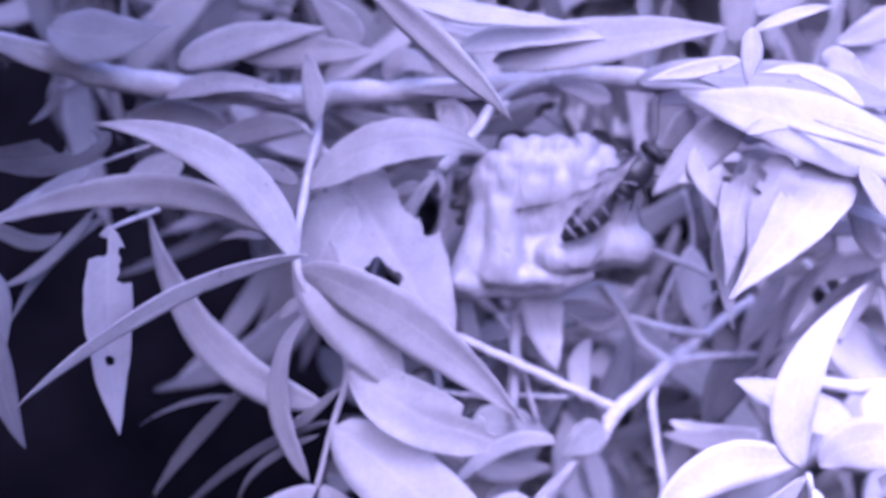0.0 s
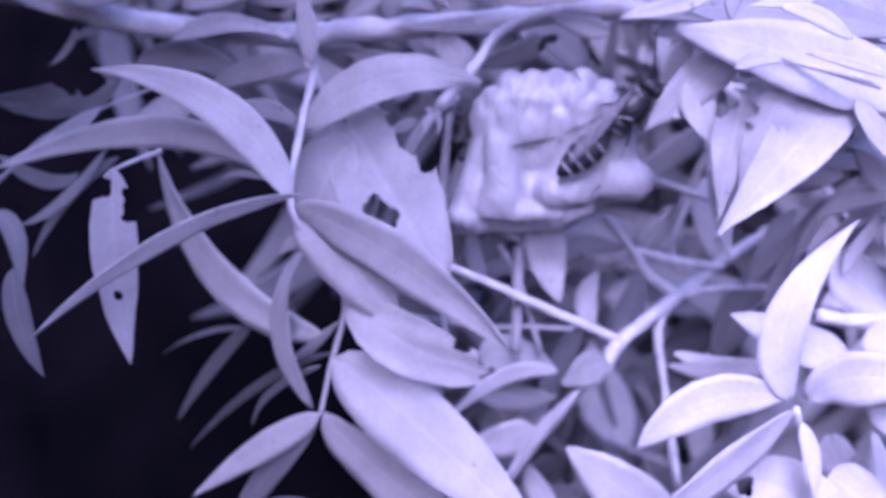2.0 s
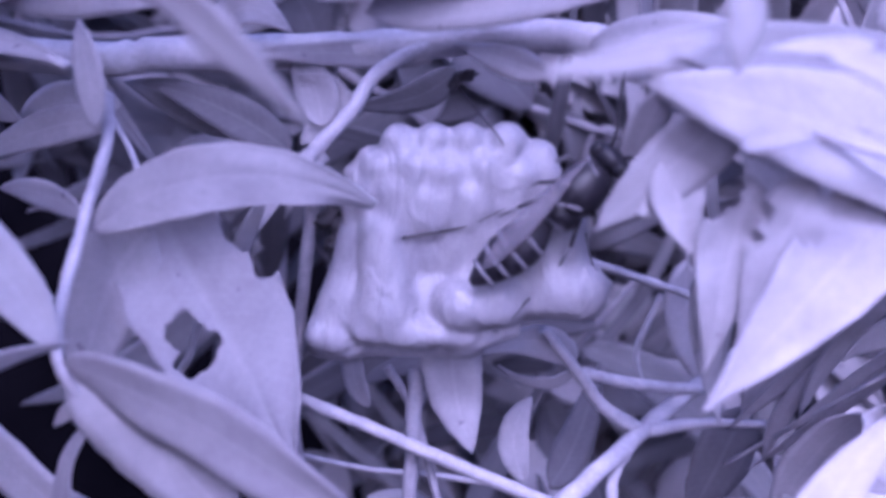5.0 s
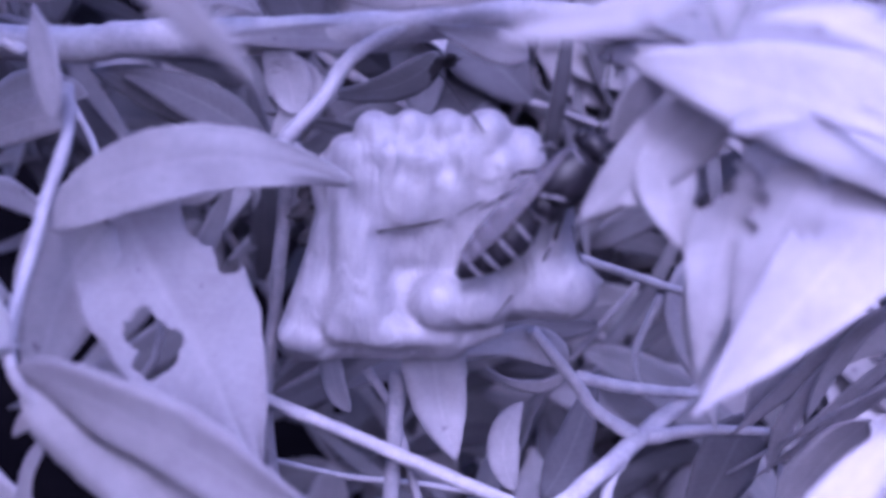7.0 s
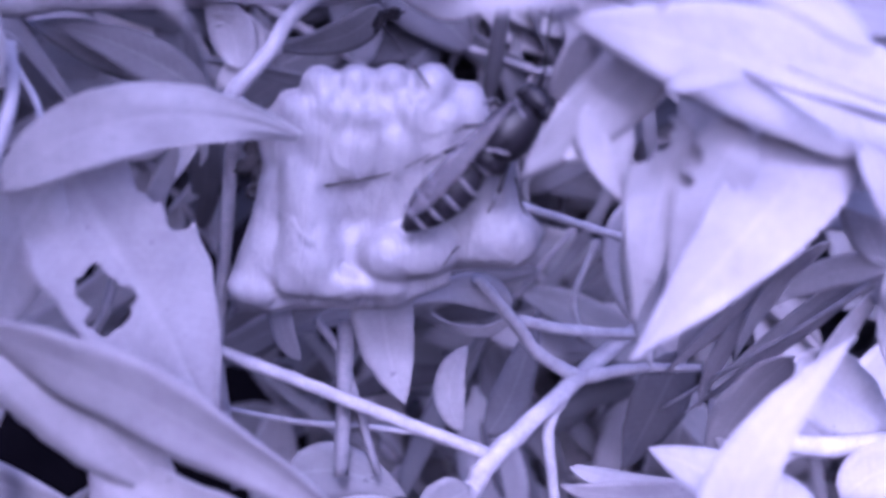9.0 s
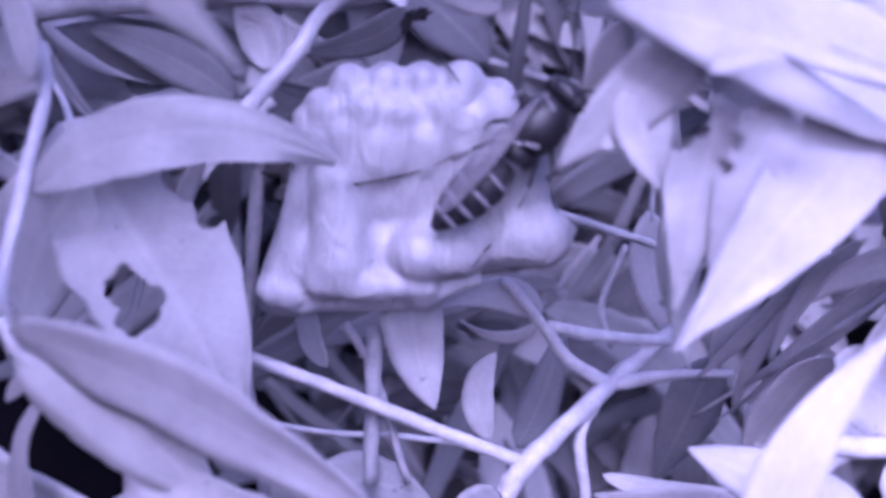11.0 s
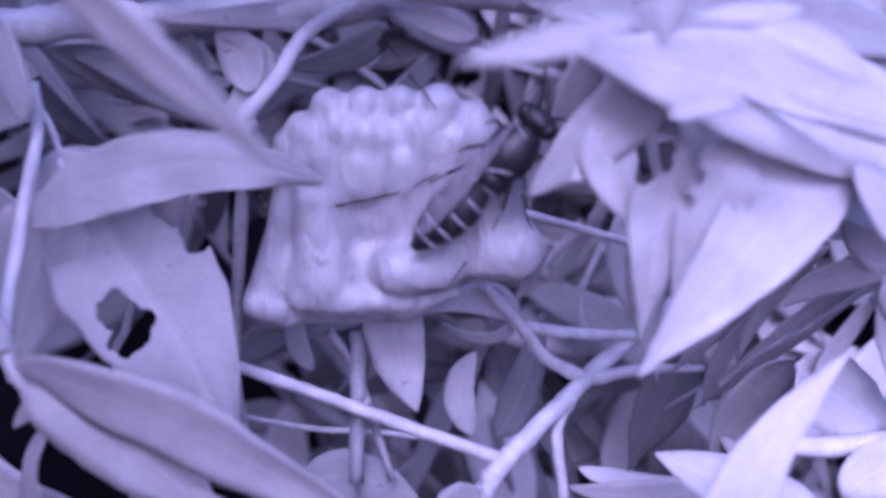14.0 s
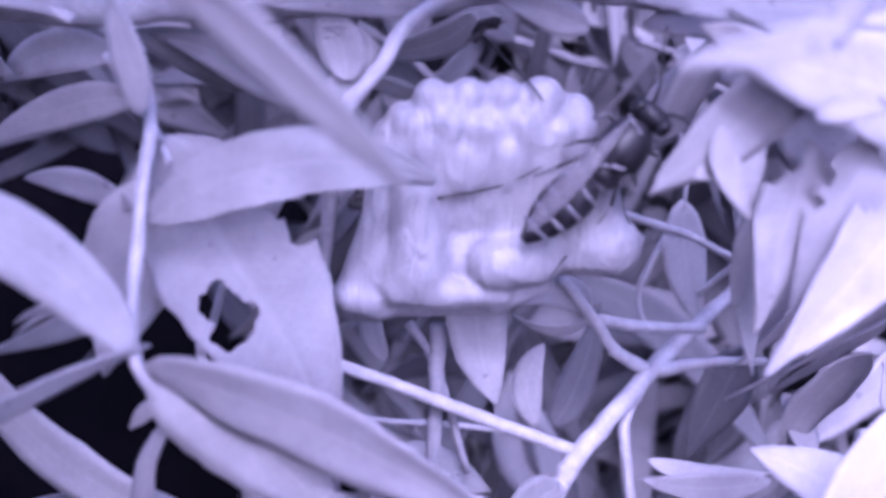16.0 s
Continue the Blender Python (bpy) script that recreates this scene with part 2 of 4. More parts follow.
def leaf_mesh(a, m, b, w, tw=0.0, bites=(), fold=0.1, seed=0.0, face=None, point=0.0):
    """A lance-shaped blade along the curve a, m, b, folded at its midrib, with chewed places cut out. All in metres."""
    long, wide = (84, 34) if bites else (18, 6)
    length = ((m - a).length + (b - m).length + (b - a).length) / 2
    bm = bmesh.new()
    uv = bm.loops.layers.uv.new("UVMap")
    ease = 0.9 + 0.35 * noise.noise(Vector((seed, 1.7, 0.3)))
    lead, tail = 0.64, point or 1.05 * ease
    most = (lead / (lead + tail)) ** lead * (tail / (lead + tail)) ** tail

    def half(s):
        return 0.5 * w * (0.012 if s > 0.999 else max(0.03, max(s, 1e-4) ** lead * max(1 - s, 0.0) ** tail / most))

    def surface(s, v):
        p = a * (1 - s) ** 2 + m * 2 * s * (1 - s) + b * s * s
        ahead = ((m - a) * (1 - s) + (b - m) * s).normalized()
        side = ahead.cross(face or FACE).normalized()
        up = side.cross(ahead)
        twist = radians(tw + 18 * (s - 0.5) * math.sin(seed * 5))
        side, up = side * math.cos(twist) + up * math.sin(twist), up * math.cos(twist) - side * math.sin(twist)
        h = half(s)
        wave = noise.noise(Vector((s * 5 + seed, v * 1.2, seed * 3))) * 0.10 * w * abs(v)
        edge = 1 + 0.05 * noise.noise(Vector((s * 14, v, seed)))
        return p + side * h * v * edge + up * (fold * h * abs(v) * (1.1 - abs(v) * 0.3) + wave)

    grid, where, inside = [], {}, set()
    for i in range(long + 1):
        row = []
        for k in range(wide + 1):
            s, v, eaten = i / long, 2 * k / wide - 1, False
            for bu, bv, br in bites:
                du, dv = (s - bu) * length, v * half(s) - bv * half(bu)
                ang = math.atan2(dv, du)
                reach = br * length * (1 + 0.5 * noise.noise(Vector((math.cos(ang) * 1.6, math.sin(ang) * 1.6, seed + bu * 9))))
                if math.hypot(du, dv) < reach:
                    eaten = True
                    s = min(1.0, max(0.0, bu + math.cos(ang) * reach / length))
                    v = max(-1.0, min(1.0, (bv * half(bu) + math.sin(ang) * reach) / half(s)))
            vert = bm.verts.new(surface(s, v))
            where[vert] = (s, v)
            if eaten:
                inside.add(vert)
            row.append(vert)
        grid.append(row)
    for i in range(long):
        for k in range(wide):
            ring = (grid[i][k], grid[i + 1][k], grid[i + 1][k + 1], grid[i][k + 1])
            if all(v in inside for v in ring):
                continue
            blade = bm.faces.new(ring)
            for loop in blade.loops:
                loop[uv].uv = where[loop.vert]
    bmesh.ops.delete(bm, geom=[v for v in bm.verts if not v.link_faces], context="VERTS")
    thicken(bm, uv, 0.00022)
    return bm


leaf_count = [0]


def leaf(sp, a, m, b, w, tw=0.0, bites=(), dull=False, hinged=False, point=0.0):
    leaf_count[0] += 1
    at = V(a) if hinged else sp.location
    bm = leaf_mesh(V(a) - at, V(m) - at, V(b) - at, w / 100, tw, bites, seed=leaf_count[0] * 0.37, point=point)
    # dull takes the leaf copy whose colour is darkened for shade.
    ob = part("leaf", bm, SHADE_LEAF if dull else LEAF, sp, "leaf with chewed holes and edges" if bites else "")
    ob.location = at - sp.location
    return ob


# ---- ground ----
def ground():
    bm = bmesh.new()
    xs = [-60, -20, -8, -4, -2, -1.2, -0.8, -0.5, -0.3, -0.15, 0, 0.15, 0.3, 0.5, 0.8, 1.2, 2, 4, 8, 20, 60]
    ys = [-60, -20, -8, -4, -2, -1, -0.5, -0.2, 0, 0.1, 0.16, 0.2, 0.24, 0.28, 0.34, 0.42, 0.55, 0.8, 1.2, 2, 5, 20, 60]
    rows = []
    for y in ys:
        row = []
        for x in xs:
            # An added slope that closes the view behind with the shade colour.
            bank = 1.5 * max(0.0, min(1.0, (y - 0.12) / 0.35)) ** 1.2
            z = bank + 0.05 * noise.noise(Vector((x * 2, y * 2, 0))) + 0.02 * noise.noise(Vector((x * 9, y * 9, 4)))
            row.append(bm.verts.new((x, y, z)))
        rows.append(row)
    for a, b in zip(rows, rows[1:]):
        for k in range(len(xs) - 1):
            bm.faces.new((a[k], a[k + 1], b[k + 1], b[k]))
    tagged(part("ground", bm, SHADED_EARTH), "bare earth rising as an added bank behind the shrub, coloured near black for shade", "ground", kind="structure")


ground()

# ==== sprigs ====

droop = sp = sprig("drooping willow-like sprig with long pale leaves")
stem(sp, [(-3.90, -0.60, 2.13), (-3.87, -0.80, 1.62), (-4.02, -1.40, 0.74), (-4.09, -2.20, -0.41), (-3.63, -1.90, -1.43), (-3.34, -1.70, -2.17), (-3.65, -1.50, -3.35), (-3.86, -1.50, -4.23)], 0.076, 0.043)
leaf(sp, (-4.09, -2.20, -0.35), (-4.78, -2.40, 1.65), (-7.12, -2.20, 1.74), 0.67, -8)
leaf(sp, (-4.50, -1.20, -0.07), (-6.20, -0.80, 1.36), (-9.33, -1.20, 0.06), 0.59, 25)
leaf(sp, (-3.93, -2.20, -0.23), (-5.99, -2.80, -0.47), (-7.96, -3.40, -2.28), 0.35, 50)
leaf(sp, (-4.07, -2.20, -0.46), (-2.40, -2.60, -0.90), (-0.52, -2.30, -2.88), 0.90, -26)
leaf(sp, (-4.02, -2.10, -0.52), (-3.05, -2.30, -1.25), (-2.38, -1.90, -2.72), 1.05, -10)
reaching = leaf(sp, (-3.98, -1.20, 0.70), (-2.66, -1.75, 2.12), (-0.90, -0.50, 1.35), 0.72, -12, hinged=True, bites=((1.0,0.0,0.055),))
leaf(sp, (-3.88, -1.05, 1.77), (-3.87, -1.07, 2.35), (-4.04, -0.80, 2.94), 0.41, 22)
leaf(sp, (-4.25, 0.50, 1.71), (-4.96, 0.75, 1.87), (-6.34, 1.20, 1.25), 0.48, 10)
leaf(sp, (-4.16, -0.90, 0.79), (-4.75, -0.45, 1.10), (-5.59, 0.20, 1.00), 0.35, 15)
leaf(sp, (-4.03, -1.80, -0.99), (-4.23, -1.85, -1.11), (-4.42, -1.70, -1.35), 0.19, 20)
leaf(sp, (-4.57, -1.80, -0.07), (-5.07, -1.55, 0.12), (-5.42, -1.50, -0.13), 0.12, 10)
leaf(sp, (-3.86, -1.50, -4.23), (-4.95, -1.35, -4.88), (-6.40, -1.00, -6.07), 0.53, 12)
leaf(sp, (-3.94, -1.40, -4.35), (-4.90, -1.00, -5.38), (-6.00, -0.60, -7.23), 0.54, -20, dull=True)
leaf(sp, (-3.59, -1.60, -3.19), (-2.43, -1.80, -3.92), (0.04, -2.40, -6.26), 1.34, 5)
leaf(sp, (-3.80, -1.50, -4.23), (-3.00, -1.20, -5.57), (-0.90, -1.30, -6.86), 0.94, -18)
leaf(sp, (-3.29, -1.90, -2.12), (-2.17, -2.35, -2.98), (-0.68, -1.90, -3.38), 1.05, -14, bites=((0.72,-0.95,0.05),(0.97,-0.6,0.05),(0.86,-0.9,0.045),(0.92,0.8,0.04)))
leaf(sp, (-3.73, -1.30, -2.87), (-5.98, -0.70, -2.72), (-6.87, -0.10, 0.15), 0.76, 22)
leaf(sp, (-3.99, -1.50, -4.13), (-5.02, -1.75, -2.29), (-3.80, -1.80, -1.07), 0.44, 35)
# Narrow leaves low in the shade, which is put into their colour.
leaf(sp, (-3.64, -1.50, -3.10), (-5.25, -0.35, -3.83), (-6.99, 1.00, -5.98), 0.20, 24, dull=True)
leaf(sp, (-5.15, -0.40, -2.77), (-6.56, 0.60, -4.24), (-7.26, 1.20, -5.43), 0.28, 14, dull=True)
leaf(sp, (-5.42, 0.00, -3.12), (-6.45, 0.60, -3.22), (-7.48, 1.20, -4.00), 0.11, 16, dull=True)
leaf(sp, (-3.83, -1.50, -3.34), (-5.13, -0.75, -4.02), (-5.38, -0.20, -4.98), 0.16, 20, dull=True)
leaf(sp, (-3.34, -1.70, -1.98), (-3.51, -1.35, -1.70), (-3.74, -1.20, -1.65), 0.25, 30)
leaf(sp, (-3.45, -1.60, -2.50), (-4.61, -0.60, -3.72), (-4.77, -0.40, -3.94), 0.22, 30)

sp = sprig("chewed broad leaf with a hole beside the nest")
stem(sp, [(-4.24, 0.60, 1.77), (-3.69, 0.00, 1.19), (-3.33, -0.80, 0.81)], 0.046, 0.036)
leaf(sp, (-3.53, -0.50, 1.01), (-2.50, -0.90, -0.40), (-1.61, -1.20, -2.23), 1.75, 4, bites=((0.50,0.50,0.055),(0.56,0.38,0.05),(0.59,0.56,0.048),(0.42,-1.05,0.075),(0.31,-0.95,0.075),(0.22,-1.0,0.06)))
leaf(sp, (-3.25, -0.70, 0.41), (-3.75, -0.80, 0.20), (-4.15, -0.90, -1.55), 1.15, 5)
leaf(sp, (-2.03, -0.40, 0.80), (-2.49, -0.15, -0.01), (-2.53, -0.10, -0.33), 0.23, 30)

sp = sprig("torn pale leaf hanging from a twig")
stem(sp, [(-6.31, -1.60, 0.40), (-6.68, -1.90, 0.26), (-6.90, -2.20, 0.16)], 0.046, 0.032)
leaf(sp, (-6.91, -2.20, 0.19), (-7.03, -2.40, -1.25), (-6.89, -2.20, -3.09), 0.74, 34, bites=((0.24,-0.95,0.06),(0.14,-1.0,0.04),(0.10,0.95,0.06),(0.66,0.05,0.025)))
# The two outer leaves are coloured darker for the shady side.
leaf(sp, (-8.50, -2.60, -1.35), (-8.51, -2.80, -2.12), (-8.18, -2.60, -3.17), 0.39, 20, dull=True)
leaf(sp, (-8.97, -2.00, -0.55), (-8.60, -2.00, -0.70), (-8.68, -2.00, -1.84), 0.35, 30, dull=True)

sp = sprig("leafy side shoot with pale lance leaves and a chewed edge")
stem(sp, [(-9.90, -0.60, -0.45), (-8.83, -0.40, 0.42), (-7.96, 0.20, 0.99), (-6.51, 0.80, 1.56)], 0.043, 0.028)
# Leaves set dull here have the shady side's dimness in their colour.
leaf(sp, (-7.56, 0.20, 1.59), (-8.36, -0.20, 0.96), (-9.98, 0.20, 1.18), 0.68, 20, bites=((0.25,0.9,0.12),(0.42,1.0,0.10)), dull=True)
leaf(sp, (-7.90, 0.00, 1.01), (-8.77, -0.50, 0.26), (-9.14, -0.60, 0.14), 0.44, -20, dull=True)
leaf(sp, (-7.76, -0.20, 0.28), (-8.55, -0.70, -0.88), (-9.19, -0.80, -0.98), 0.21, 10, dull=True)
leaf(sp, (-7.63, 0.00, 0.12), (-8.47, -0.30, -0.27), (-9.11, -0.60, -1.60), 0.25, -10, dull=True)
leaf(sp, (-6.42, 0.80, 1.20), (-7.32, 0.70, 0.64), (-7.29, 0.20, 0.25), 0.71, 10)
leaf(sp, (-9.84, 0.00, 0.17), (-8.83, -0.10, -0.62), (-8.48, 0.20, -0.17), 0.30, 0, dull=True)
leaf(sp, (-5.42, 1.00, 1.48), (-6.69, 1.50, 2.20), (-7.73, 1.60, 1.78), 0.64, 30)
leaf(sp, (-4.19, 1.20, 1.67), (-5.16, 1.40, 1.91), (-5.72, 1.60, 1.30), 0.53, 10)
leaf(sp, (-8.82, 1.50, 2.48), (-8.95, 1.55, 2.02), (-9.57, 1.80, 1.74), 0.15, 10)
leaf(sp, (-7.61, 1.20, 2.61), (-8.62, 1.55, 2.55), (-9.21, 1.70, 2.06), 0.17, 10)

sp = sprig("thick pale horizontal branch with lance leaves")
stem(sp, [(-10.64, 0.20, 3.22), (-9.03, 0.40, 3.01), (-7.84, 0.60, 2.62), (-6.38, 0.70, 2.42), (-4.37, 0.80, 2.28), (-3.35, 0.80, 2.36), (-1.08, 0.70, 2.47), (0.77, 0.60, 2.67), (1.80, 0.50, 2.64), (3.21, 0.30, 2.47), (4.65, 0.20, 2.36)], 0.241, 0.193)
stem(sp, [(-6.38, 0.70, 2.42), (-5.22, 0.30, 2.45), (-4.40, 0.00, 2.20)], 0.203, 0.061)
leaf(sp, (-7.94, 0.60, 2.66), (-8.95, 0.10, 2.96), (-9.99, 0.00, 3.32), 0.45, 10)
leaf(sp, (-6.76, 0.60, 2.20), (-5.45, 0.10, 2.75), (-4.35, 0.00, 2.18), 0.47, 20)
leaf(sp, (-8.50, 0.00, 3.37), (-7.67, 0.00, 3.02), (-6.42, 0.00, 3.43), 1.06, 10, dull=True)
leaf(sp, (-6.46, 0.60, 2.81), (-5.33, 0.20, 3.30), (-3.72, -0.20, 3.41), 0.69, 5)
leaf(sp, (-5.43, 0.40, 3.02), (-4.09, -0.05, 3.05), (-2.85, -0.30, 3.00), 0.59, -10)
leaf(sp, (-2.59, -0.80, 3.93), (-1.57, -0.80, 3.53), (0.63, -0.80, 3.44), 0.47, 20)
leaf(sp, (-1.50, -0.40, 3.03), (-0.57, -0.60, 3.45), (1.50, -0.80, 3.24), 0.53, 15)
leaf(sp, (-0.89, -0.20, 2.88), (1.05, -0.90, 3.31), (2.89, -1.20, 3.38), 0.85, 5)
leaf(sp, (1.74, 0.30, 2.58), (2.88, -0.55, 2.94), (4.53, -1.20, 2.09), 0.61, 10)
leaf(sp, (2.00, 0.40, 2.24), (2.98, -0.20, 2.47), (5.04, -0.80, 1.87), 0.50, 15)
leaf(sp, (-3.25, 0.50, 3.19), (-3.41, 0.35, 3.48), (-4.12, 0.00, 4.07), 0.60, 10)
leaf(sp, (-2.74, 0.70, 2.57), (-2.50, 0.45, 3.24), (-1.83, 0.40, 2.63), 0.51, 10)
leaf(sp, (-1.98, 0.00, 3.58), (-0.98, 0.00, 3.13), (0.01, 0.00, 3.45), 0.26, 10)
leaf(sp, (-0.25, -0.30, 3.70), (0.68, -0.40, 3.20), (0.98, -0.50, 3.62), 0.21, 10)
stem(sp, [(-1.79, -0.10, 0.98), (-1.15, 0.10, 1.68), (-0.75, 0.30, 2.24), (-0.02, 0.60, 2.63)], 0.100, 0.080)
stem(sp, [(-2.60, 0.30, -0.06), (-2.03, 0.50, 0.66), (-1.44, 0.60, 1.16)], 0.078, 0.067)
leaf(sp, (-0.99, 0.60, 1.73), (-1.33, 0.65, 1.88), (-1.77, 0.50, 2.03), 0.35, 20)
leaf(sp, (-2.55, 0.20, -0.01), (-2.12, 0.30, 0.51), (-1.70, 0.40, 1.12), 0.23, 20)
leaf(sp, (-2.03, -0.40, 0.98), (-1.65, -0.50, 0.92), (-1.80, -0.40, 0.52), 0.13, 10)
leaf(sp, (-2.15, -0.30, 0.78), (-2.38, -0.30, 0.68), (-2.71, -0.20, 0.55), 0.20, 20)
leaf(sp, (-1.49, 0.40, 1.52), (-1.43, 0.50, 1.93), (-1.91, 0.60, 2.49), 0.54, 10)
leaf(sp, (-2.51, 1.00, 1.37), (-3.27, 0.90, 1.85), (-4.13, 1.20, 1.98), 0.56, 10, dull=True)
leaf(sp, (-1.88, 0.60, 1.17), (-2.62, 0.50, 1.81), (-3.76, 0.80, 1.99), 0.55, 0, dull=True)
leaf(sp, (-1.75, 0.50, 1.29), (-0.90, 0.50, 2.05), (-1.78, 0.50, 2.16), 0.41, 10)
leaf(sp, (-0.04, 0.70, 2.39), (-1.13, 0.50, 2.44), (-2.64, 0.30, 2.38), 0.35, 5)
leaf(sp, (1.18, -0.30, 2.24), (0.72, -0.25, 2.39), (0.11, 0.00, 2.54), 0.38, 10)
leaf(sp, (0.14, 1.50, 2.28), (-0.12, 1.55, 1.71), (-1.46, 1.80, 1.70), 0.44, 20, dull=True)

near = sp = sprig("long pale leaf swaying on a thin stalk before the shrub")
stem(sp, [(-3.82, -3.40, 4.56), (-3.12, -3.80, 3.96), (-2.62, -4.00, 3.46)], 0.05, 0.035)
leaf(sp, (-2.62, -4.00, 3.46), (-1.34, -4.40, 2.41), (-0.57, -4.20, 1.58), 0.42, -40)

sp = sprig("overhanging pale leaves above the wasp")
stem(sp, [(4.91, -2.60, 1.38), (3.91, -2.40, 1.68), (3.17, -2.00, 1.90), (2.20, -1.60, 2.15)], 0.041, 0.023)
# The upper two are darkened in colour, for shade falling from above.
leaf(sp, (5.62, -1.60, 2.16), (3.60, -1.75, 2.70), (1.63, -1.80, 2.52), 0.66, -8, dull=True)
leaf(sp, (5.86, -1.65, 1.66), (3.87, -1.75, 2.31), (2.06, -1.90, 2.55), 0.64, -14, dull=True)
leaf(sp, (5.95, -1.85, 1.09), (3.87, -2.20, 1.88), (1.87, -2.25, 2.25), 1.22, -8)
leaf(sp, (4.07, -3.50, 2.07), (3.37, -3.80, 2.51), (3.00, -3.70, 2.48), 0.29, -10)
leaf(sp, (2.71, -2.70, 1.65), (2.97, -2.80, 1.87), (3.31, -2.80, 1.74), 0.28, 35)
leaf(sp, (5.08, -2.60, 1.51), (4.11, -2.90, 1.81), (3.72, -2.70, 1.88), 0.16, -10)
leaf(sp, (2.36, -3.60, 3.13), (2.40, -3.60, 2.71), (2.37, -3.50, 2.35), 0.34, 10)
leaf(sp, (3.67, -3.00, 2.61), (3.14, -3.20, 2.60), (2.72, -3.10, 2.55), 0.17, -10)
leaf(sp, (1.86, -4.60, 2.61), (1.27, -4.70, 2.47), (0.67, -4.60, 2.35), 0.23, 15)
leaf(sp, (3.05, -1.80, 2.10), (2.44, -1.95, 1.56), (1.63, -1.50, 0.67), 0.71, 0)
leaf(sp, (2.90, -1.60, 2.84), (2.85, -1.65, 2.50), (2.88, -1.50, 2.23), 0.25, 10)
leaf(sp, (2.37, -0.90, 2.12), (2.24, -0.70, 1.66), (2.03, -0.50, 1.02), 0.46, 10)
leaf(sp, (2.35, 0.90, 0.80), (2.68, 0.95, 1.28), (3.07, 0.80, 2.14), 0.64, 15)
leaf(sp, (2.93, -1.20, 1.90), (2.61, -1.10, 2.21), (2.17, -1.00, 2.34), 0.45, 10)
leaf(sp, (2.43, -1.70, 1.20), (2.27, -1.70, 1.01), (1.99, -1.70, 0.88), 0.34, 10)

sp = sprig("bright leaves with chewed edges beside the wasp")
stem(sp, [(5.43, -1.60, 1.31), (4.56, -2.10, 1.30), (3.97, -2.00, 1.48), (3.08, -1.60, 1.58)], 0.035, 0.023)
leaf(sp, (4.88, -1.75, 1.45), (3.76, -2.57, 0.60), (2.59, -2.66, -0.87), 1.02, -6, bites=((0.40,0.98,0.045),(0.46,0.9,0.03)))
leaf(sp, (3.15, -1.90, 1.28), (2.87, -2.10, 0.95), (2.78, -1.90, -0.74), 0.77, 4, bites=((0.2,0.75,0.085),(0.31,0.85,0.07),(0.12,0.8,0.06)))
leaf(sp, (3.66, -2.10, 1.27), (3.37, -2.25, 1.08), (3.03, -2.10, -0.39), 0.66, -8, bites=((0.4,0.9,0.05),(0.55,0.9,0.05)))
leaf(sp, (2.37, -1.75, 1.50), (2.32, -1.85, 0.95), (2.68, -1.85, 0.36), 0.58, 0, point=1.5)
leaf(sp, (4.91, -1.40, 0.44), (5.48, -1.20, 0.38), (6.17, -1.00, -0.08), 0.25, 10)
leaf(sp, (4.86, -2.10, 1.23), (5.92, -2.20, 0.34), (7.07, -2.00, -1.39), 0.61, 5)
leaf(sp, (7.85, -1.20, 0.91), (6.55, -1.30, 1.34), (5.56, -1.20, 1.64), 0.60, 5)
leaf(sp, (8.30, -1.00, -0.37), (7.07, -1.10, 0.25), (6.11, -1.00, 0.85), 0.70, 0)
leaf(sp, (3.11, -1.50, 1.50), (3.28, -1.60, 1.72), (3.57, -1.70, 1.58), 0.23, 10)
leaf(sp, (4.59, -2.40, 1.19), (4.97, -2.60, 0.59), (5.63, -2.40, -0.09), 0.40, 10)
leaf(sp, (4.81, -0.60, -0.02), (5.40, -0.55, 0.16), (6.56, -0.30, -0.30), 0.30, 10)
leaf(sp, (3.69, 0.80, 3.34), (3.79, 0.60, 3.98), (3.37, 0.60, 4.88), 0.65, 10)
leaf(sp, (3.19, -1.50, 3.30), (3.74, -1.70, 3.61), (4.46, -1.50, 3.72), 0.24, 15)
leaf(sp, (7.22, 0.60, 4.06), (6.19, 0.40, 3.61), (5.38, 0.40, 3.29), 0.64, 0)
leaf(sp, (4.12, 1.20, 3.98), (4.72, 1.00, 4.26), (5.55, 1.00, 4.79), 0.70, 10)
leaf(sp, (5.62, 0.60, 3.20), (6.40, 0.40, 2.80), (6.90, 0.20, 2.00), 0.77, -10)
leaf(sp, (4.56, -1.00, 2.89), (4.75, -1.20, 3.07), (5.38, -1.20, 2.34), 0.47, 0)
leaf(sp, (3.14, -1.00, 0.40), (2.92, -1.05, -0.41), (3.29, -0.90, -1.70), 0.53, 5)

sp = sprig("dull narrow twigs crowded behind the bright leaf")
stem(sp, [(6.19, -0.30, -0.70), (5.72, 0.20, -1.41), (5.06, 1.20, -2.51), (4.38, 2.20, -3.61)], 0.046, 0.030)
stem(sp, [(3.93, 2.60, -1.97), (4.43, 2.00, -1.15), (5.58, 1.50, -0.19)], 0.054, 0.036)
leaf(sp, (6.12, -0.20, -0.66), (5.94, 0.30, -0.98), (4.74, 1.20, -2.74), 0.23, 2)
leaf(sp, (6.12, 0.00, -0.85), (5.80, 0.30, -1.46), (4.61, 1.80, -3.50), 0.22, 2)
leaf(sp, (5.83, 0.40, -0.48), (5.14, 0.80, -1.15), (5.06, 1.20, -2.40), 0.26, 2)
leaf(sp, (5.50, 0.60, -0.72), (5.37, 1.20, -1.38), (4.23, 1.80, -2.88), 0.29, 2)
leaf(sp, (5.37, 1.00, -1.33), (4.72, 1.50, -2.55), (4.78, 1.60, -3.32), 0.27, 2)
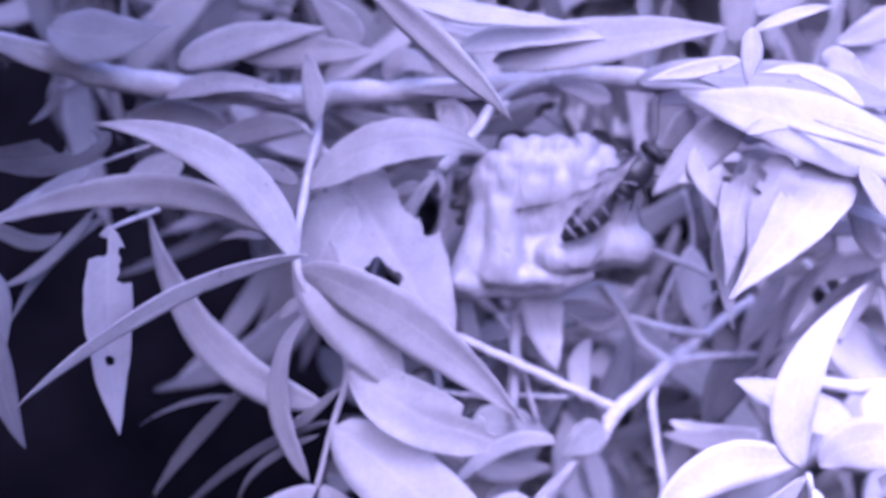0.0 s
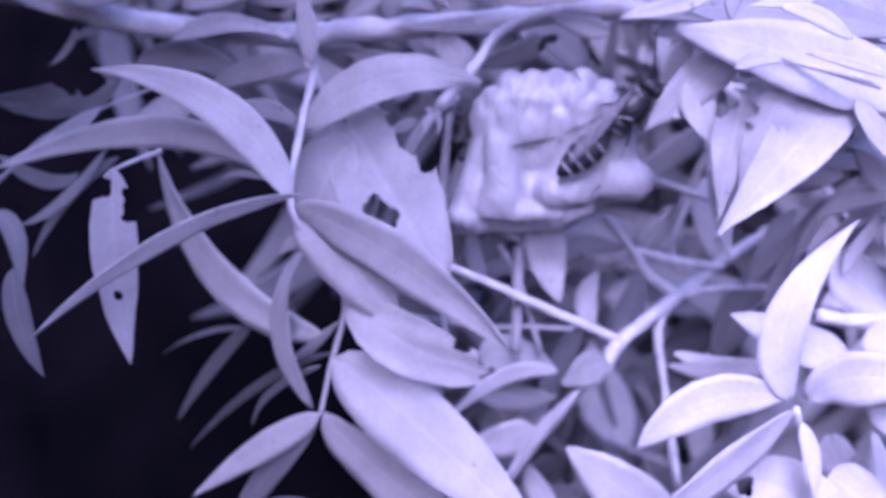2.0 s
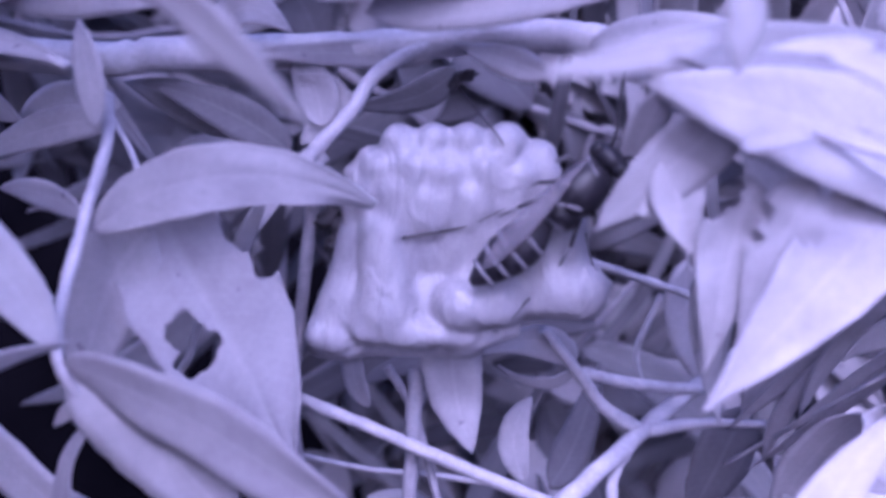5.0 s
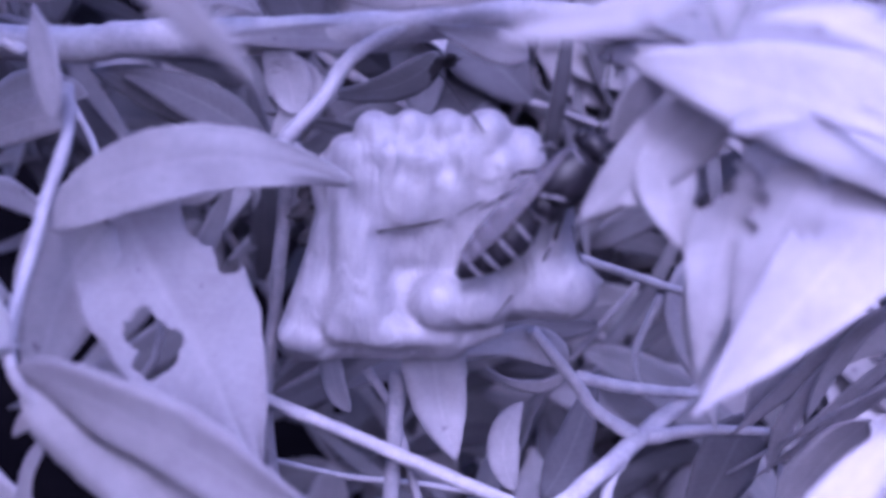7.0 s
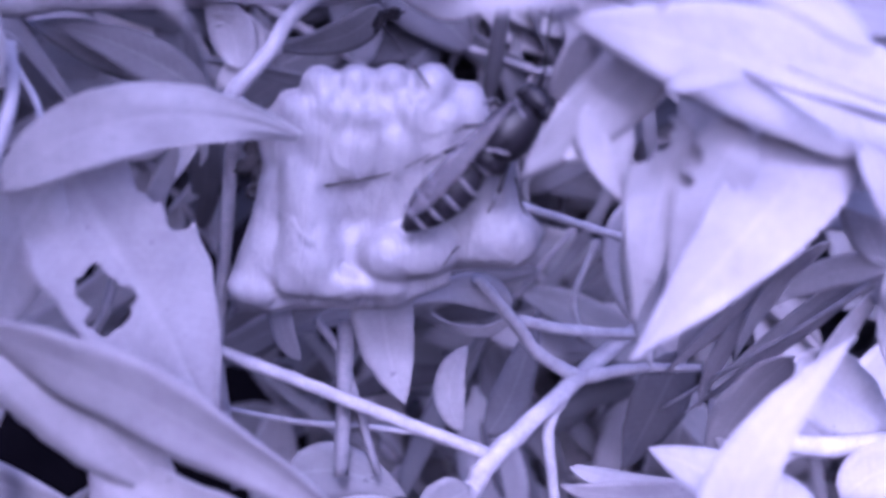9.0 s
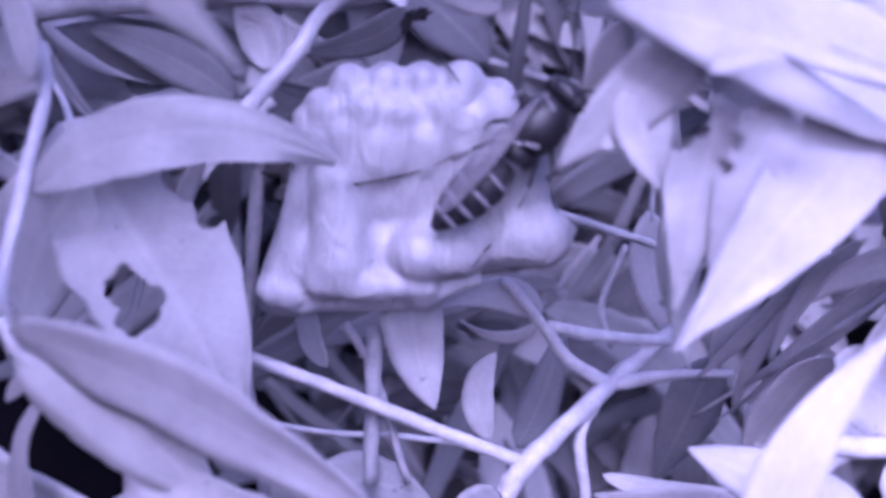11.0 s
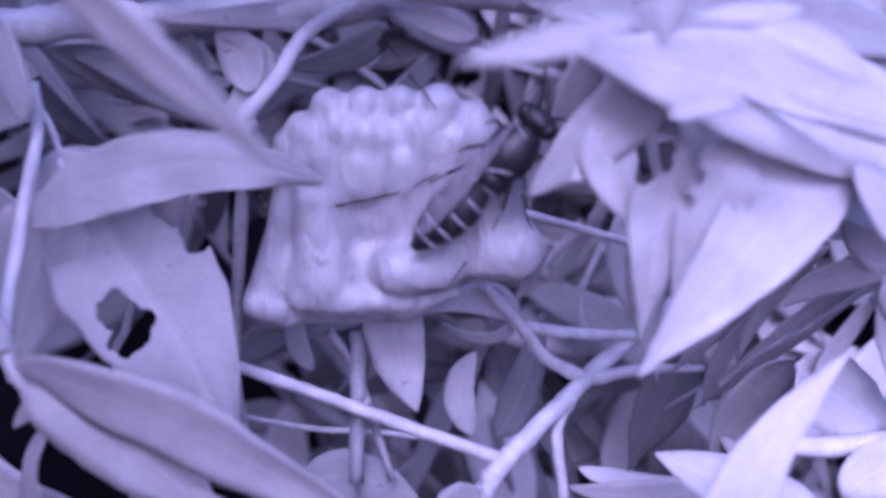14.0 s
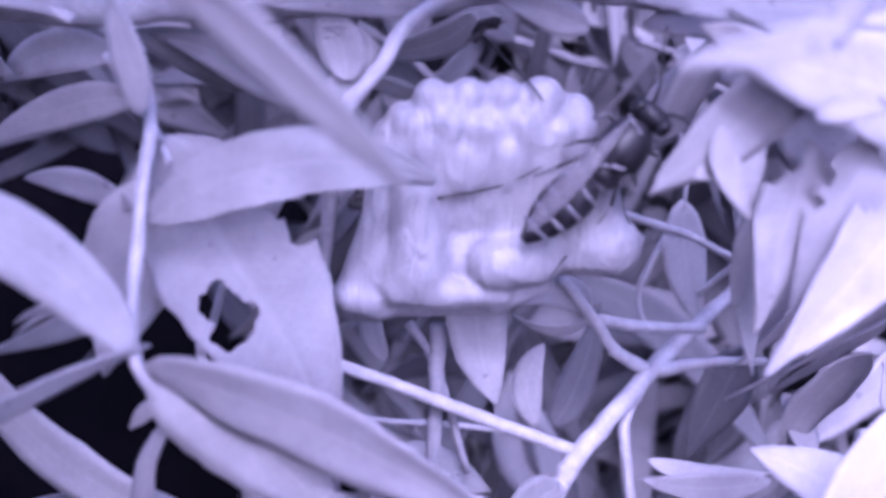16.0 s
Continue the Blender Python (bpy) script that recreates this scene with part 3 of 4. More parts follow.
leaf(sp, (5.22, 1.60, -1.10), (4.65, 1.80, -1.86), (4.53, 2.00, -2.94), 0.46, 10)
leaf(sp, (4.61, 2.20, -2.67), (4.32, 2.20, -3.64), (3.83, 2.20, -4.67), 0.92, 10, dull=True)
leaf(sp, (4.68, 1.00, -2.92), (5.12, 0.85, -3.53), (5.02, 0.50, -3.82), 0.45, 10)
leaf(sp, (4.01, 3.90, -0.83), (4.03, 3.85, -1.82), (4.35, 3.60, -2.86), 0.84, 10)
stem(sp, [(3.76, 3.80, 0.43), (4.02, 3.90, -0.33), (4.04, 3.90, -0.98)], 0.043, 0.037)
stem(sp, [(1.60, 2.30, -0.35), (2.64, 2.60, -0.71), (3.21, 2.80, -0.92), (3.79, 3.00, -1.14), (4.70, 3.30, -1.62)], 0.076, 0.06)
leaf(sp, (6.05, -0.40, -0.78), (6.22, -0.60, -0.85), (7.03, -0.80, -1.34), 0.60, 10)
leaf(sp, (6.04, -0.40, -0.68), (6.37, -0.60, -0.19), (6.85, -0.80, 0.45), 0.46, 10)
leaf(sp, (6.15, -0.40, -0.78), (5.31, -0.65, -1.74), (5.31, -0.70, -1.94), 0.26, 10)
leaf(sp, (6.79, -0.40, -1.10), (7.09, -0.65, -1.73), (6.90, -0.70, -2.61), 0.47, 10)
leaf(sp, (6.05, -0.60, -0.59), (6.41, -0.80, -1.05), (7.29, -1.00, -1.00), 0.79, 0)
leaf(sp, (6.02, -0.60, -0.52), (5.33, -0.80, 0.30), (5.30, -1.00, 1.07), 0.49, 10)
leaf(sp, (6.09, -0.60, -0.54), (5.29, -0.55, -0.48), (4.88, -0.30, -1.08), 0.44, 20)
leaf(sp, (6.16, -0.60, -0.75), (6.30, -0.80, -1.58), (6.62, -1.00, -2.20), 0.70, 5)
leaf(sp, (5.46, 0.00, -0.31), (4.63, 0.30, -0.07), (4.23, 0.60, -0.91), 0.63, 5)
leaf(sp, (4.45, 0.20, 2.00), (4.98, 0.00, 1.45), (6.04, -0.20, 1.49), 0.60, 10)
leaf(sp, (2.78, 0.80, 1.82), (3.67, 0.60, 1.76), (4.57, 0.40, 1.09), 0.62, 10)
leaf(sp, (3.68, 0.20, 1.32), (4.36, 0.20, 0.97), (4.89, 0.20, -0.02), 0.92, 0)
leaf(sp, (5.44, 0.20, -1.94), (4.89, 0.60, -2.66), (4.74, 1.00, -3.98), 0.77, 10)
leaf(sp, (5.79, -0.80, -3.41), (6.25, -0.80, -2.77), (7.20, -0.80, -3.01), 0.71, 10)

sp = sprig("star-shaped pale leaf whorl on an upright shoot")
stem(sp, [(3.94, -2.70, -3.64), (4.26, -2.50, -4.59), (4.50, -2.30, -5.63), (4.76, -2.00, -7.25)], 0.051, 0.051)
leaf(sp, (3.83, -2.70, -3.54), (3.06, -2.95, -2.16), (4.74, -2.60, -0.63), 0.68, 10)
leaf(sp, (3.71, -2.70, -3.49), (2.42, -2.95, -3.05), (1.38, -3.00, -4.23), 0.74, 6)
leaf(sp, (3.93, -2.70, -3.69), (2.81, -3.05, -4.51), (1.21, -3.20, -5.83), 0.68, 28)
leaf(sp, (4.10, -2.70, -3.50), (4.68, -3.00, -2.71), (6.00, -3.30, -3.24), 0.86, 0)
leaf(sp, (5.20, -2.00, -3.31), (4.38, -1.60, -2.88), (3.25, -1.20, -2.52), 0.86, -30)
leaf(sp, (4.03, -2.70, -3.89), (4.19, -2.95, -4.31), (4.25, -3.00, -5.11), 0.31, 10)
leaf(sp, (5.69, -2.40, -3.26), (5.60, -2.45, -2.96), (5.53, -2.30, -2.68), 0.37, 10)
leaf(sp, (5.13, -2.60, -3.78), (5.60, -2.80, -3.87), (6.35, -3.00, -4.37), 0.46, 10)
leaf(sp, (5.07, -0.60, -1.70), (5.67, -0.40, -2.22), (6.62, -0.20, -2.80), 1.03, 10)
stem(sp, [(4.86, -0.80, -2.66), (5.72, -0.60, -2.82), (6.74, -0.40, -2.80), (7.91, -0.20, -2.90)], 0.132, 0.122)
leaf(sp, (4.93, -2.20, -6.63), (4.40, -2.10, -4.87), (2.83, -2.00, -5.26), 1.20, 5, bites=((0.8,-0.3,0.06),))
leaf(sp, (4.80, -2.00, -5.15), (5.25, -2.20, -5.23), (5.87, -2.40, -6.37), 0.94, 10)
leaf(sp, (5.65, -1.60, -4.50), (5.89, -1.80, -5.33), (5.95, -2.00, -6.38), 0.44, 30)
leaf(sp, (6.63, -1.60, -5.28), (6.20, -1.80, -5.94), (6.17, -2.00, -6.61), 0.50, 30)
leaf(sp, (2.44, -1.60, -6.65), (1.68, -1.50, -5.78), (0.46, -1.40, -4.89), 1.12, 12)
leaf(sp, (4.51, 0.60, -4.08), (3.43, 0.50, -4.25), (2.65, 0.80, -4.10), 0.49, 10)
leaf(sp, (4.94, -1.40, -4.67), (5.12, -1.40, -5.06), (5.53, -1.40, -5.68), 0.71, 10)

sp = sprig("pale forked twig with small oval leaves")
stem(sp, [(1.18, 0.30, -4.19), (1.44, 0.45, -3.89), (1.70, 0.60, -3.56), (3.07, 1.95, -2.97), (4.18, 2.80, -2.45), (5.32, 3.60, -1.95)], 0.169, 0.110)
stem(sp, [(-0.55, 0.10, -6.32), (0.59, 0.20, -4.73), (1.42, 0.32, -3.88)], 0.075, 0.1, DULLTWIG)
stem(sp, [(-2.80, -0.20, -2.41), (-3.26, 0.00, -1.72), (-3.10, 0.00, -1.33), (-2.94, 0.00, -0.78), (-2.78, 0.05, -0.25)], 0.06, 0.045)
stem(sp, [(-2.52, 0.30, -1.62), (-1.63, 0.20, -1.97), (-0.83, 0.30, -2.34), (0.14, 0.40, -2.81), (1.70, 0.60, -3.56)], 0.076, 0.094)
stem(sp, [(3.04, 1.95, -2.99), (2.39, 1.70, -2.51), (2.03, 1.50, -1.99), (1.43, 1.20, -1.23)], 0.111, 0.077)
stem(sp, [(2.09, 1.60, -1.99), (2.97, 2.00, -2.28), (4.08, 2.60, -2.56)], 0.094, 0.081)
stem(sp, [(3.07, 1.95, -2.99), (3.93, 2.00, -2.87), (4.81, 1.80, -2.78)], 0.111, 0.055)
stem(sp, [(2.79, 1.60, -3.10), (2.55, 1.40, -3.57), (2.65, 1.20, -4.48), (2.96, 0.80, -6.69)], 0.096, 0.076)
stem(sp, [(0.25, 0.40, -2.87), (0.86, 1.00, -3.41), (-0.01, 1.40, -3.51), (-1.16, 1.80, -3.60), (-2.70, 2.20, -3.45)], 0.051, 0.036)
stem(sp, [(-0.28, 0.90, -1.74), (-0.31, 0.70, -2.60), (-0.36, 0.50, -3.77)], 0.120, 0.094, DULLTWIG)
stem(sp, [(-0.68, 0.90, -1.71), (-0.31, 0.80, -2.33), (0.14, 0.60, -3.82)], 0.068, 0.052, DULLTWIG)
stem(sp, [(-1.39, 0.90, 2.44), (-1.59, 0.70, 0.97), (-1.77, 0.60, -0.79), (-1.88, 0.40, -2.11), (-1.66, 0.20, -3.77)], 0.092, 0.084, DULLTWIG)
stem(sp, [(3.42, 2.90, -1.15), (3.14, 3.10, -2.14), (3.33, 3.10, -2.82)], 0.057, 0.046)
leaf(sp, (0.20, 0.75, -0.60), (0.05, 0.70, -1.70), (0.50, 0.60, -2.78), 0.80, 4)
leaf(sp, (1.31, 1.70, -3.72), (0.92, 1.70, -2.97), (1.40, 1.90, -2.48), 0.46, 12)
leaf(sp, (-0.93, 1.20, -2.41), (-1.33, 1.30, -1.94), (-1.10, 1.40, -1.30), 0.35, 20)
leaf(sp, (1.93, 1.50, -1.81), (1.54, 1.40, -1.21), (0.52, 0.90, -1.51), 0.48, -10)
leaf(sp, (1.98, 1.50, -1.85), (1.57, 1.60, -2.38), (0.87, 1.70, -1.93), 0.23, 40)
leaf(sp, (2.80, 1.00, -3.93), (3.45, 0.80, -4.18), (4.50, 0.60, -3.96), 0.29, 30)
leaf(sp, (1.83, 2.80, -4.34), (2.30, 2.90, -3.77), (2.62, 3.40, -2.41), 0.62, 20, dull=True)
leaf(sp, (1.32, 0.20, -3.80), (1.05, 0.05, -3.93), (0.49, 0.10, -4.28), 0.69, 10, dull=True)
leaf(sp, (0.44, 0.20, -4.06), (-0.65, -0.20, -3.59), (-1.80, -0.60, -4.86), 0.36, 20)
leaf(sp, (0.90, 0.30, -4.48), (0.13, 0.25, -5.17), (-0.71, 0.00, -6.32), 0.38, 30)
leaf(sp, (0.03, 0.60, -5.30), (-0.62, 0.60, -5.78), (-1.39, 0.60, -5.63), 0.73, 10)
leaf(sp, (-0.07, 0.80, -6.23), (0.07, 0.80, -7.04), (1.04, 0.80, -7.69), 0.47, 10)
leaf(sp, (-1.07, 0.90, -4.04), (-0.50, 0.90, -3.69), (0.52, 0.90, -4.32), 0.79, 10, dull=True)
leaf(sp, (-1.19, 1.20, -4.50), (-0.68, 1.20, -5.07), (0.55, 1.20, -4.92), 0.70, 10, dull=True)
leaf(sp, (-0.32, 0.60, -6.63), (-1.01, 0.60, -7.30), (-1.73, 0.60, -7.73), 0.46, 10)
leaf(sp, (-5.85, -0.50, -7.12), (-4.67, -0.55, -6.04), (-3.20, -0.80, -7.02), 0.54, 20, dull=True)

# ==== end of sprigs ====


# ---- filler foliage deeper in the shrub, and unseen sprigs added to shade it ----
def deep_sprig(seed, narrow=0.0):
    rng = random.Random(seed)
    if narrow:
        sp = tagged(new("shaded_sprig"), "shaded twiggy sprig deep in the shrub, most of its narrow leaves coloured darker for shade", "sprig", "shaded sprigs")
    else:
        # The broad kind stands out of view and only blocks light.
        sp = tagged(new("crown_sprig"), "unseen leafy sprig of dull broad leaves, added to shade the shrub", "sprig", "crown sprigs")
    line = [Vector((0, 0, 0)), Vector((0.016, 0.002, 0.02)), Vector((0.024, -0.003, 0.046)), Vector((0.042, 0.002, 0.07))]
    bm = bmesh.new()
    path = curve_points(line, 5)
    tube(bm, path, 0.0013, 0.0007, 7, 0.2)
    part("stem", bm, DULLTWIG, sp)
    many = 13 if narrow else 8
    for k in range(many):
        p = path[min(len(path) - 1, 2 + int(k * 14 / many))]
        a = rng.uniform(0, 6.28)
        d = Vector((math.cos(a), 0.6 * rng.uniform(-1, 1), math.sin(a) * 0.8 - 0.2)).normalized()
        L = rng.uniform(0.03, 0.06)
        bend = Vector((rng.uniform(-1, 1), rng.uniform(-1, 1), rng.uniform(-0.2, 1))) * L * 0.16
        # Deep shade is put into the leaf colour; every fourth narrow leaf stays pale.
        part("leaf", leaf_mesh(p, p + d * L * 0.5 + bend, p + d * L - Vector((0, 0, L * 0.18)), rng.uniform(0.009, 0.017) * (rng.uniform(narrow, 1) if narrow else 1), rng.uniform(-40, 40), seed=seed + k), LEAF if narrow and k % 4 == 0 else SHADE_LEAF, sp)
    return sp


def thicket():
    rng = random.Random(7)
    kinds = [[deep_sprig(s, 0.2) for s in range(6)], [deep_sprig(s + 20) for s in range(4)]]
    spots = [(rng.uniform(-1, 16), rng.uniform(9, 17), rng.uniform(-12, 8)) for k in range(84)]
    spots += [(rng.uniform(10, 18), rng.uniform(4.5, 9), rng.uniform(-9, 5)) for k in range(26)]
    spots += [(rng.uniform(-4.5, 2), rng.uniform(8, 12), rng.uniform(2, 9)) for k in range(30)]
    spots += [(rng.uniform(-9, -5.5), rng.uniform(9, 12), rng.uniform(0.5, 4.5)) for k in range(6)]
    # Unseen sprigs overhead, added to keep the sun off the shady side.
    for k in range(115):
        h = rng.uniform(17, 24)
        x, y = rng.uniform(-18, 0.2), rng.uniform(-9, 10)
        # Thinner over the chewed broad leaf.
        if not (-4.5 < x < 0.0 and -4 < y < 2 and k % 2):
            spots.append((x - 0.15 * h - 3, y - 0.85 * h, h))
    for k in range(10):
        h = rng.uniform(17, 24)
        x, y = rng.uniform(-9, -1.5), rng.uniform(1.8, 5)
        spots.append((x - 0.15 * h - 3, y - 0.85 * h, h))
        x, y = rng.uniform(-12, -5), rng.uniform(-8, -1)
        spots.append((x - 0.15 * h - 3, y - 0.85 * h, h))
    for k in range(80):
        h = rng.uniform(17, 24)
        x, y = rng.uniform(-20, -4.5), rng.uniform(-10, 8)
        spots.append((x - 0.15 * h - 3, y - 0.85 * h, h))
    # Further added sprigs overhead, to dim the foliage at the back.
    for k in range(24):
        h = rng.uniform(17, 24)
        x, y = rng.uniform(2, 18), rng.uniform(5, 20)
        if (x < 8 or y < 9) and k % 2:
            spots.append((x - 0.15 * h - 3, y - 0.85 * h, h))
    # More unseen sprigs overhead, added to deepen the shade at the dark side.
    side = random.Random(11)
    late = []
    for k in range(20):
        h = side.uniform(17, 24)
        late.append((side.uniform(-17, -9) - 0.15 * h - 3, side.uniform(-2.5, 4) - 0.85 * h, h))
        late.append((side.uniform(-15, -8) - 0.15 * h - 3, side.uniform(-9, -3) - 0.85 * h, h))
    for k in range(14):
        h = side.uniform(17, 24)
        late.append((side.uniform(-9, -4.5) - 0.15 * h - 3, side.uniform(-4.5, 0) - 0.85 * h, h))
    # An added, unseen screen of sprigs that blocks skylight at the shady end.
    side_screen = [(side.uniform(-22, -15.5), side.uniform(-19, -5), side.uniform(-5, 13)) for k in range(56)]
    spots += late + side_screen
    used = [0, 0]
    for p in spots:
        high = int(p[2] > 14 or p[1] < 0)
        lean = 1.0 if high else 0.35
        turn = Euler((rng.uniform(-0.6, 0.6) * lean, rng.uniform(-2.2, 2.2), rng.uniform(-0.8, 0.8) * lean))
        m = Matrix.Translation(V(p)) @ turn.to_matrix().to_4x4()
        kind, k = kinds[high], used[high]
        used[high] += 1
        if k < len(kind):
            kind[k].matrix_basis = m
        else:
            copy_thing(kind[k % len(kind)], m)


thicket()

# ==== nest ====
# Capsules and round bodies in centimetres: two ends with their radii, and how softly each melts into the rest.
TOP_CELLS = (
    ((-0.51, 0.06, 1.40), (-0.46, 0.02, 1.02), 0.225),
    ((-0.10, 0.05, 1.42), (-0.09, 0.00, 1.02), 0.225),
    ((0.31, 0.04, 1.42), (0.29, 0.00, 1.00), 0.235),
    ((0.76, 0.04, 1.40), (0.72, 0.00, 1.00), 0.27),
    ((1.16, 0.08, 1.24), (1.08, 0.04, 0.92), 0.23),
    ((-0.84, 0.10, 1.16), (-0.78, 0.06, 0.85), 0.19),
    ((-1.03, 0.14, 0.98), (-0.95, 0.10, 0.70), 0.16),
    ((-1.10, 0.18, 0.74), (-1.02, 0.14, 0.45), 0.15),
)
FRONT_CELLS = (
    ((-0.68, -0.02, 1.08), (-0.60, -0.02, 0.60), 0.20),
    ((-0.31, -0.10, 1.12), (-0.28, -0.06, 0.66), 0.22),
    ((0.10, -0.11, 1.06), (0.08, -0.06, 0.70), 0.225),
    ((0.53, -0.10, 1.13), (0.48, -0.06, 0.74), 0.23),
    ((0.95, -0.05, 1.02), (0.86, -0.02, 0.72), 0.24),
    ((-0.88, 0.04, 0.78), (-0.80, 0.02, 0.34), 0.18),
    ((-0.50, -0.06, 0.82), (-0.46, -0.05, 0.40), 0.21),
    ((-0.12, -0.10, 0.74), (-0.10, -0.08, 0.50), 0.22),
    ((0.32, -0.10, 0.78), (0.32, -0.08, 0.58), 0.22),
    ((1.24, 0.02, 1.04), (1.12, 0.02, 0.72), 0.20),
)
SACS = [(a, b, r, r, 0.13) for a, b, r in TOP_CELLS] + [(a, b, r, r, 0.12) for a, b, r in FRONT_CELLS] + [
    # The comb's body.
    ((-0.70, 0.45, 0.62), (0.80, 0.45, 0.72), 0.55, 0.55, 0.15),
    ((-0.45, 0.30, 0.86), (0.80, 0.28, 0.92), 0.46, 0.46, 0.14),
    ((-0.40, 0.10, 0.50), (0.60, 0.08, 0.66), 0.32, 0.30, 0.14),
    # The two upright columns, flared at the foot.
    ((-0.66, -0.02, 0.30), (-0.63, -0.04, -0.62), 0.30, 0.39, 0.10),
    ((-0.95, 0.15, 0.40), (-1.32, 0.12, -0.90), 0.20, 0.29, 0.03),
    ((-1.46, -0.02, -1.00), (-1.24, -0.03, -1.06), 0.19, 0.17, 0.08),
    ((-1.42, 0.18, -1.09), (-1.15, 0.18, -1.12), 0.27, 0.26, 0.08),
    # The flare along the bottom and the rounded lip under it.
    ((-0.88, -0.15, -0.88), (-0.34, -0.18, -0.90), 0.17, 0.18, 0.14),
    ((-0.20, -0.19, -0.89), (0.34, -0.15, -0.91), 0.17, 0.15, 0.13),
    ((-0.92, 0.22, -1.02), (0.36, 0.20, -1.04), 0.31, 0.28, 0.10),
    ((0.30, 0.02, -1.00), (0.92, 0.00, -0.88), 0.24, 0.10, 0.08),
    # The sac below the wasp, rising to its side.
    ((0.28, -0.16, -0.52), (0.75, -0.16, -0.46), 0.34, 0.33, 0.11),
    ((0.75, -0.10, -0.44), (1.22, -0.06, -0.10), 0.30, 0.26, 0.14),
    # The sac with the drawn-out tip, and the pillar above it.
    ((1.30, -0.02, -0.36), (1.70, -0.02, -0.36), 0.35, 0.38, 0.13),
    ((1.12, 0.06, 0.32), (1.36, 0.02, -0.28), 0.34, 0.36, 0.18),
    ((1.72, 0.00, -0.35), (2.08, 0.04, -0.29), 0.30, 0.05, 0.12),
    ((1.42, 0.08, 0.55), (1.48, 0.02, -0.20), 0.34, 0.38, 0.16),
    # The wall behind them all.
    ((-0.75, 0.42, 0.10), (1.05, 0.40, 0.20), 0.55, 0.55, 0.14),
    ((-0.85, 0.32, -0.62), (1.20, 0.34, -0.40), 0.52, 0.44, 0.14),
    ((0.30, 0.12, 0.28), (1.10, 0.12, 0.40), 0.32, 0.34, 0.16),
    ((0.40, 0.12, -0.10), (1.05, 0.10, 0.00), 0.32, 0.34, 0.16),
]
# Hairline seams, as x and z on the wall.
SEAMS = (
    ((-0.45, 0.30), (-0.10, 0.36), (0.25, 0.44), (0.50, 0.54), (0.76, 0.68)),
    ((1.08, -0.38), (1.00, -0.46), (0.90, -0.60), (0.76, -0.76)),
    ((1.74, 0.38), (1.79, 0.16), (1.86, -0.02), (2.02, -0.24)),
)
STALK = ((0.17, 1.10, 2.04), (0.34, 0.70, 1.85), (0.49, 0.00, 1.70), (0.62, -0.17, 1.56), (0.72, -0.26, 1.42))


def reach_of(points, sacs):
    """How far each point lies outside the fused sacs (negative inside), in centimetres."""
    total = None
    for a, b, ra, rb, soft in sacs:
        a, way = np.array(a), np.array(b) - np.array(a)
        t = np.clip(((points - a) @ way) / (way @ way), 0, 1)
        d = np.linalg.norm(points - a - t[..., None] * way, axis=-1) - (ra + (rb - ra) * t)
        if total is None:
            total = d
        else:
            h = np.clip(0.5 + 0.5 * (total - d) / soft, 0, 1)
            total = total + (d - total) * h - soft * h * (1 - h)
    return total


def skin_over(sacs, step):
    """A closed mesh over the fused sacs: one point in each cell of a grid that the skin crosses, one face for each edge that it cuts."""
    ends = np.array([(*e, r) for a, b, ra, rb, _ in sacs for e, r in ((a, ra), (b, rb))])
    low, high = (ends[:, :3] - ends[:, 3:]).min(0) - 3 * step, (ends[:, :3] + ends[:, 3:]).max(0) + 3 * step
    axes = [np.arange(l, h, step) for l, h in zip(low, high)]
    points = np.stack(np.meshgrid(*axes, indexing="ij"), -1)
    d = reach_of(points, sacs)
    size = np.array(d.shape) - 1
    total, count = np.zeros((*size, 3)), np.zeros(tuple(size))
    corners = list(np.ndindex(2, 2, 2))
    for c in corners:
        for axis in range(3):
            if c[axis]:
                continue
            e = list(c)
            e[axis] = 1
            da = d[tuple(slice(k, k + n) for k, n in zip(c, size))]
            db = d[tuple(slice(k, k + n) for k, n in zip(e, size))]
            cut = (da < 0) != (db < 0)
            share = np.where(cut, da / np.where(cut, da - db, 1), 0)
            place = np.array(c, float) + np.zeros((*size, 3))
            place[..., axis] += share
            total += place * cut[..., None]
            count += cut
    used = count > 0
    number = np.full(used.shape, -1)
    number[used] = np.arange(used.sum())
    where = np.argwhere(used)
    verts = low + (where + total[used] / count[used][:, None]) * step
    faces = []
    for axis in range(3):
        u, v = (axis + 1) % 3, (axis + 2) % 3
        near = [slice(1, n) for n in size]
        far = list(near)
        near[axis], far[axis] = slice(0, size[axis]), slice(1, size[axis] + 1)
        inside_a, inside_b = d[tuple(near)] < 0, d[tuple(far)] < 0
        at = np.argwhere(inside_a != inside_b)
        outward = inside_a[tuple(at.T)]
        at[:, u] += 1
        at[:, v] += 1
        ring = []
        for du, dv in ((1, 1), (0, 1), (0, 0), (1, 0)):
            cell = at.copy()
            cell[:, u] -= du
            cell[:, v] -= dv
            ring.append(number[tuple(cell.T)])
        ring = np.stack(ring, -1)
        ring[~outward] = ring[~outward][:, ::-1]
        faces.append(ring)
    return verts, np.concatenate(faces)


def fused(name, sacs, step, parent, label):
    verts, faces = skin_over(sacs, step)
    me = bpy.data.meshes.new(name)
    me.from_pydata((verts / 100).tolist(), [], faces.tolist())
    me.polygons.foreach_set("use_smooth", [True] * len(me.polygons))
    me.materials.append(PAPER)
    ob = tagged(new(name, me), label)
    ob.parent = parent
    return ob


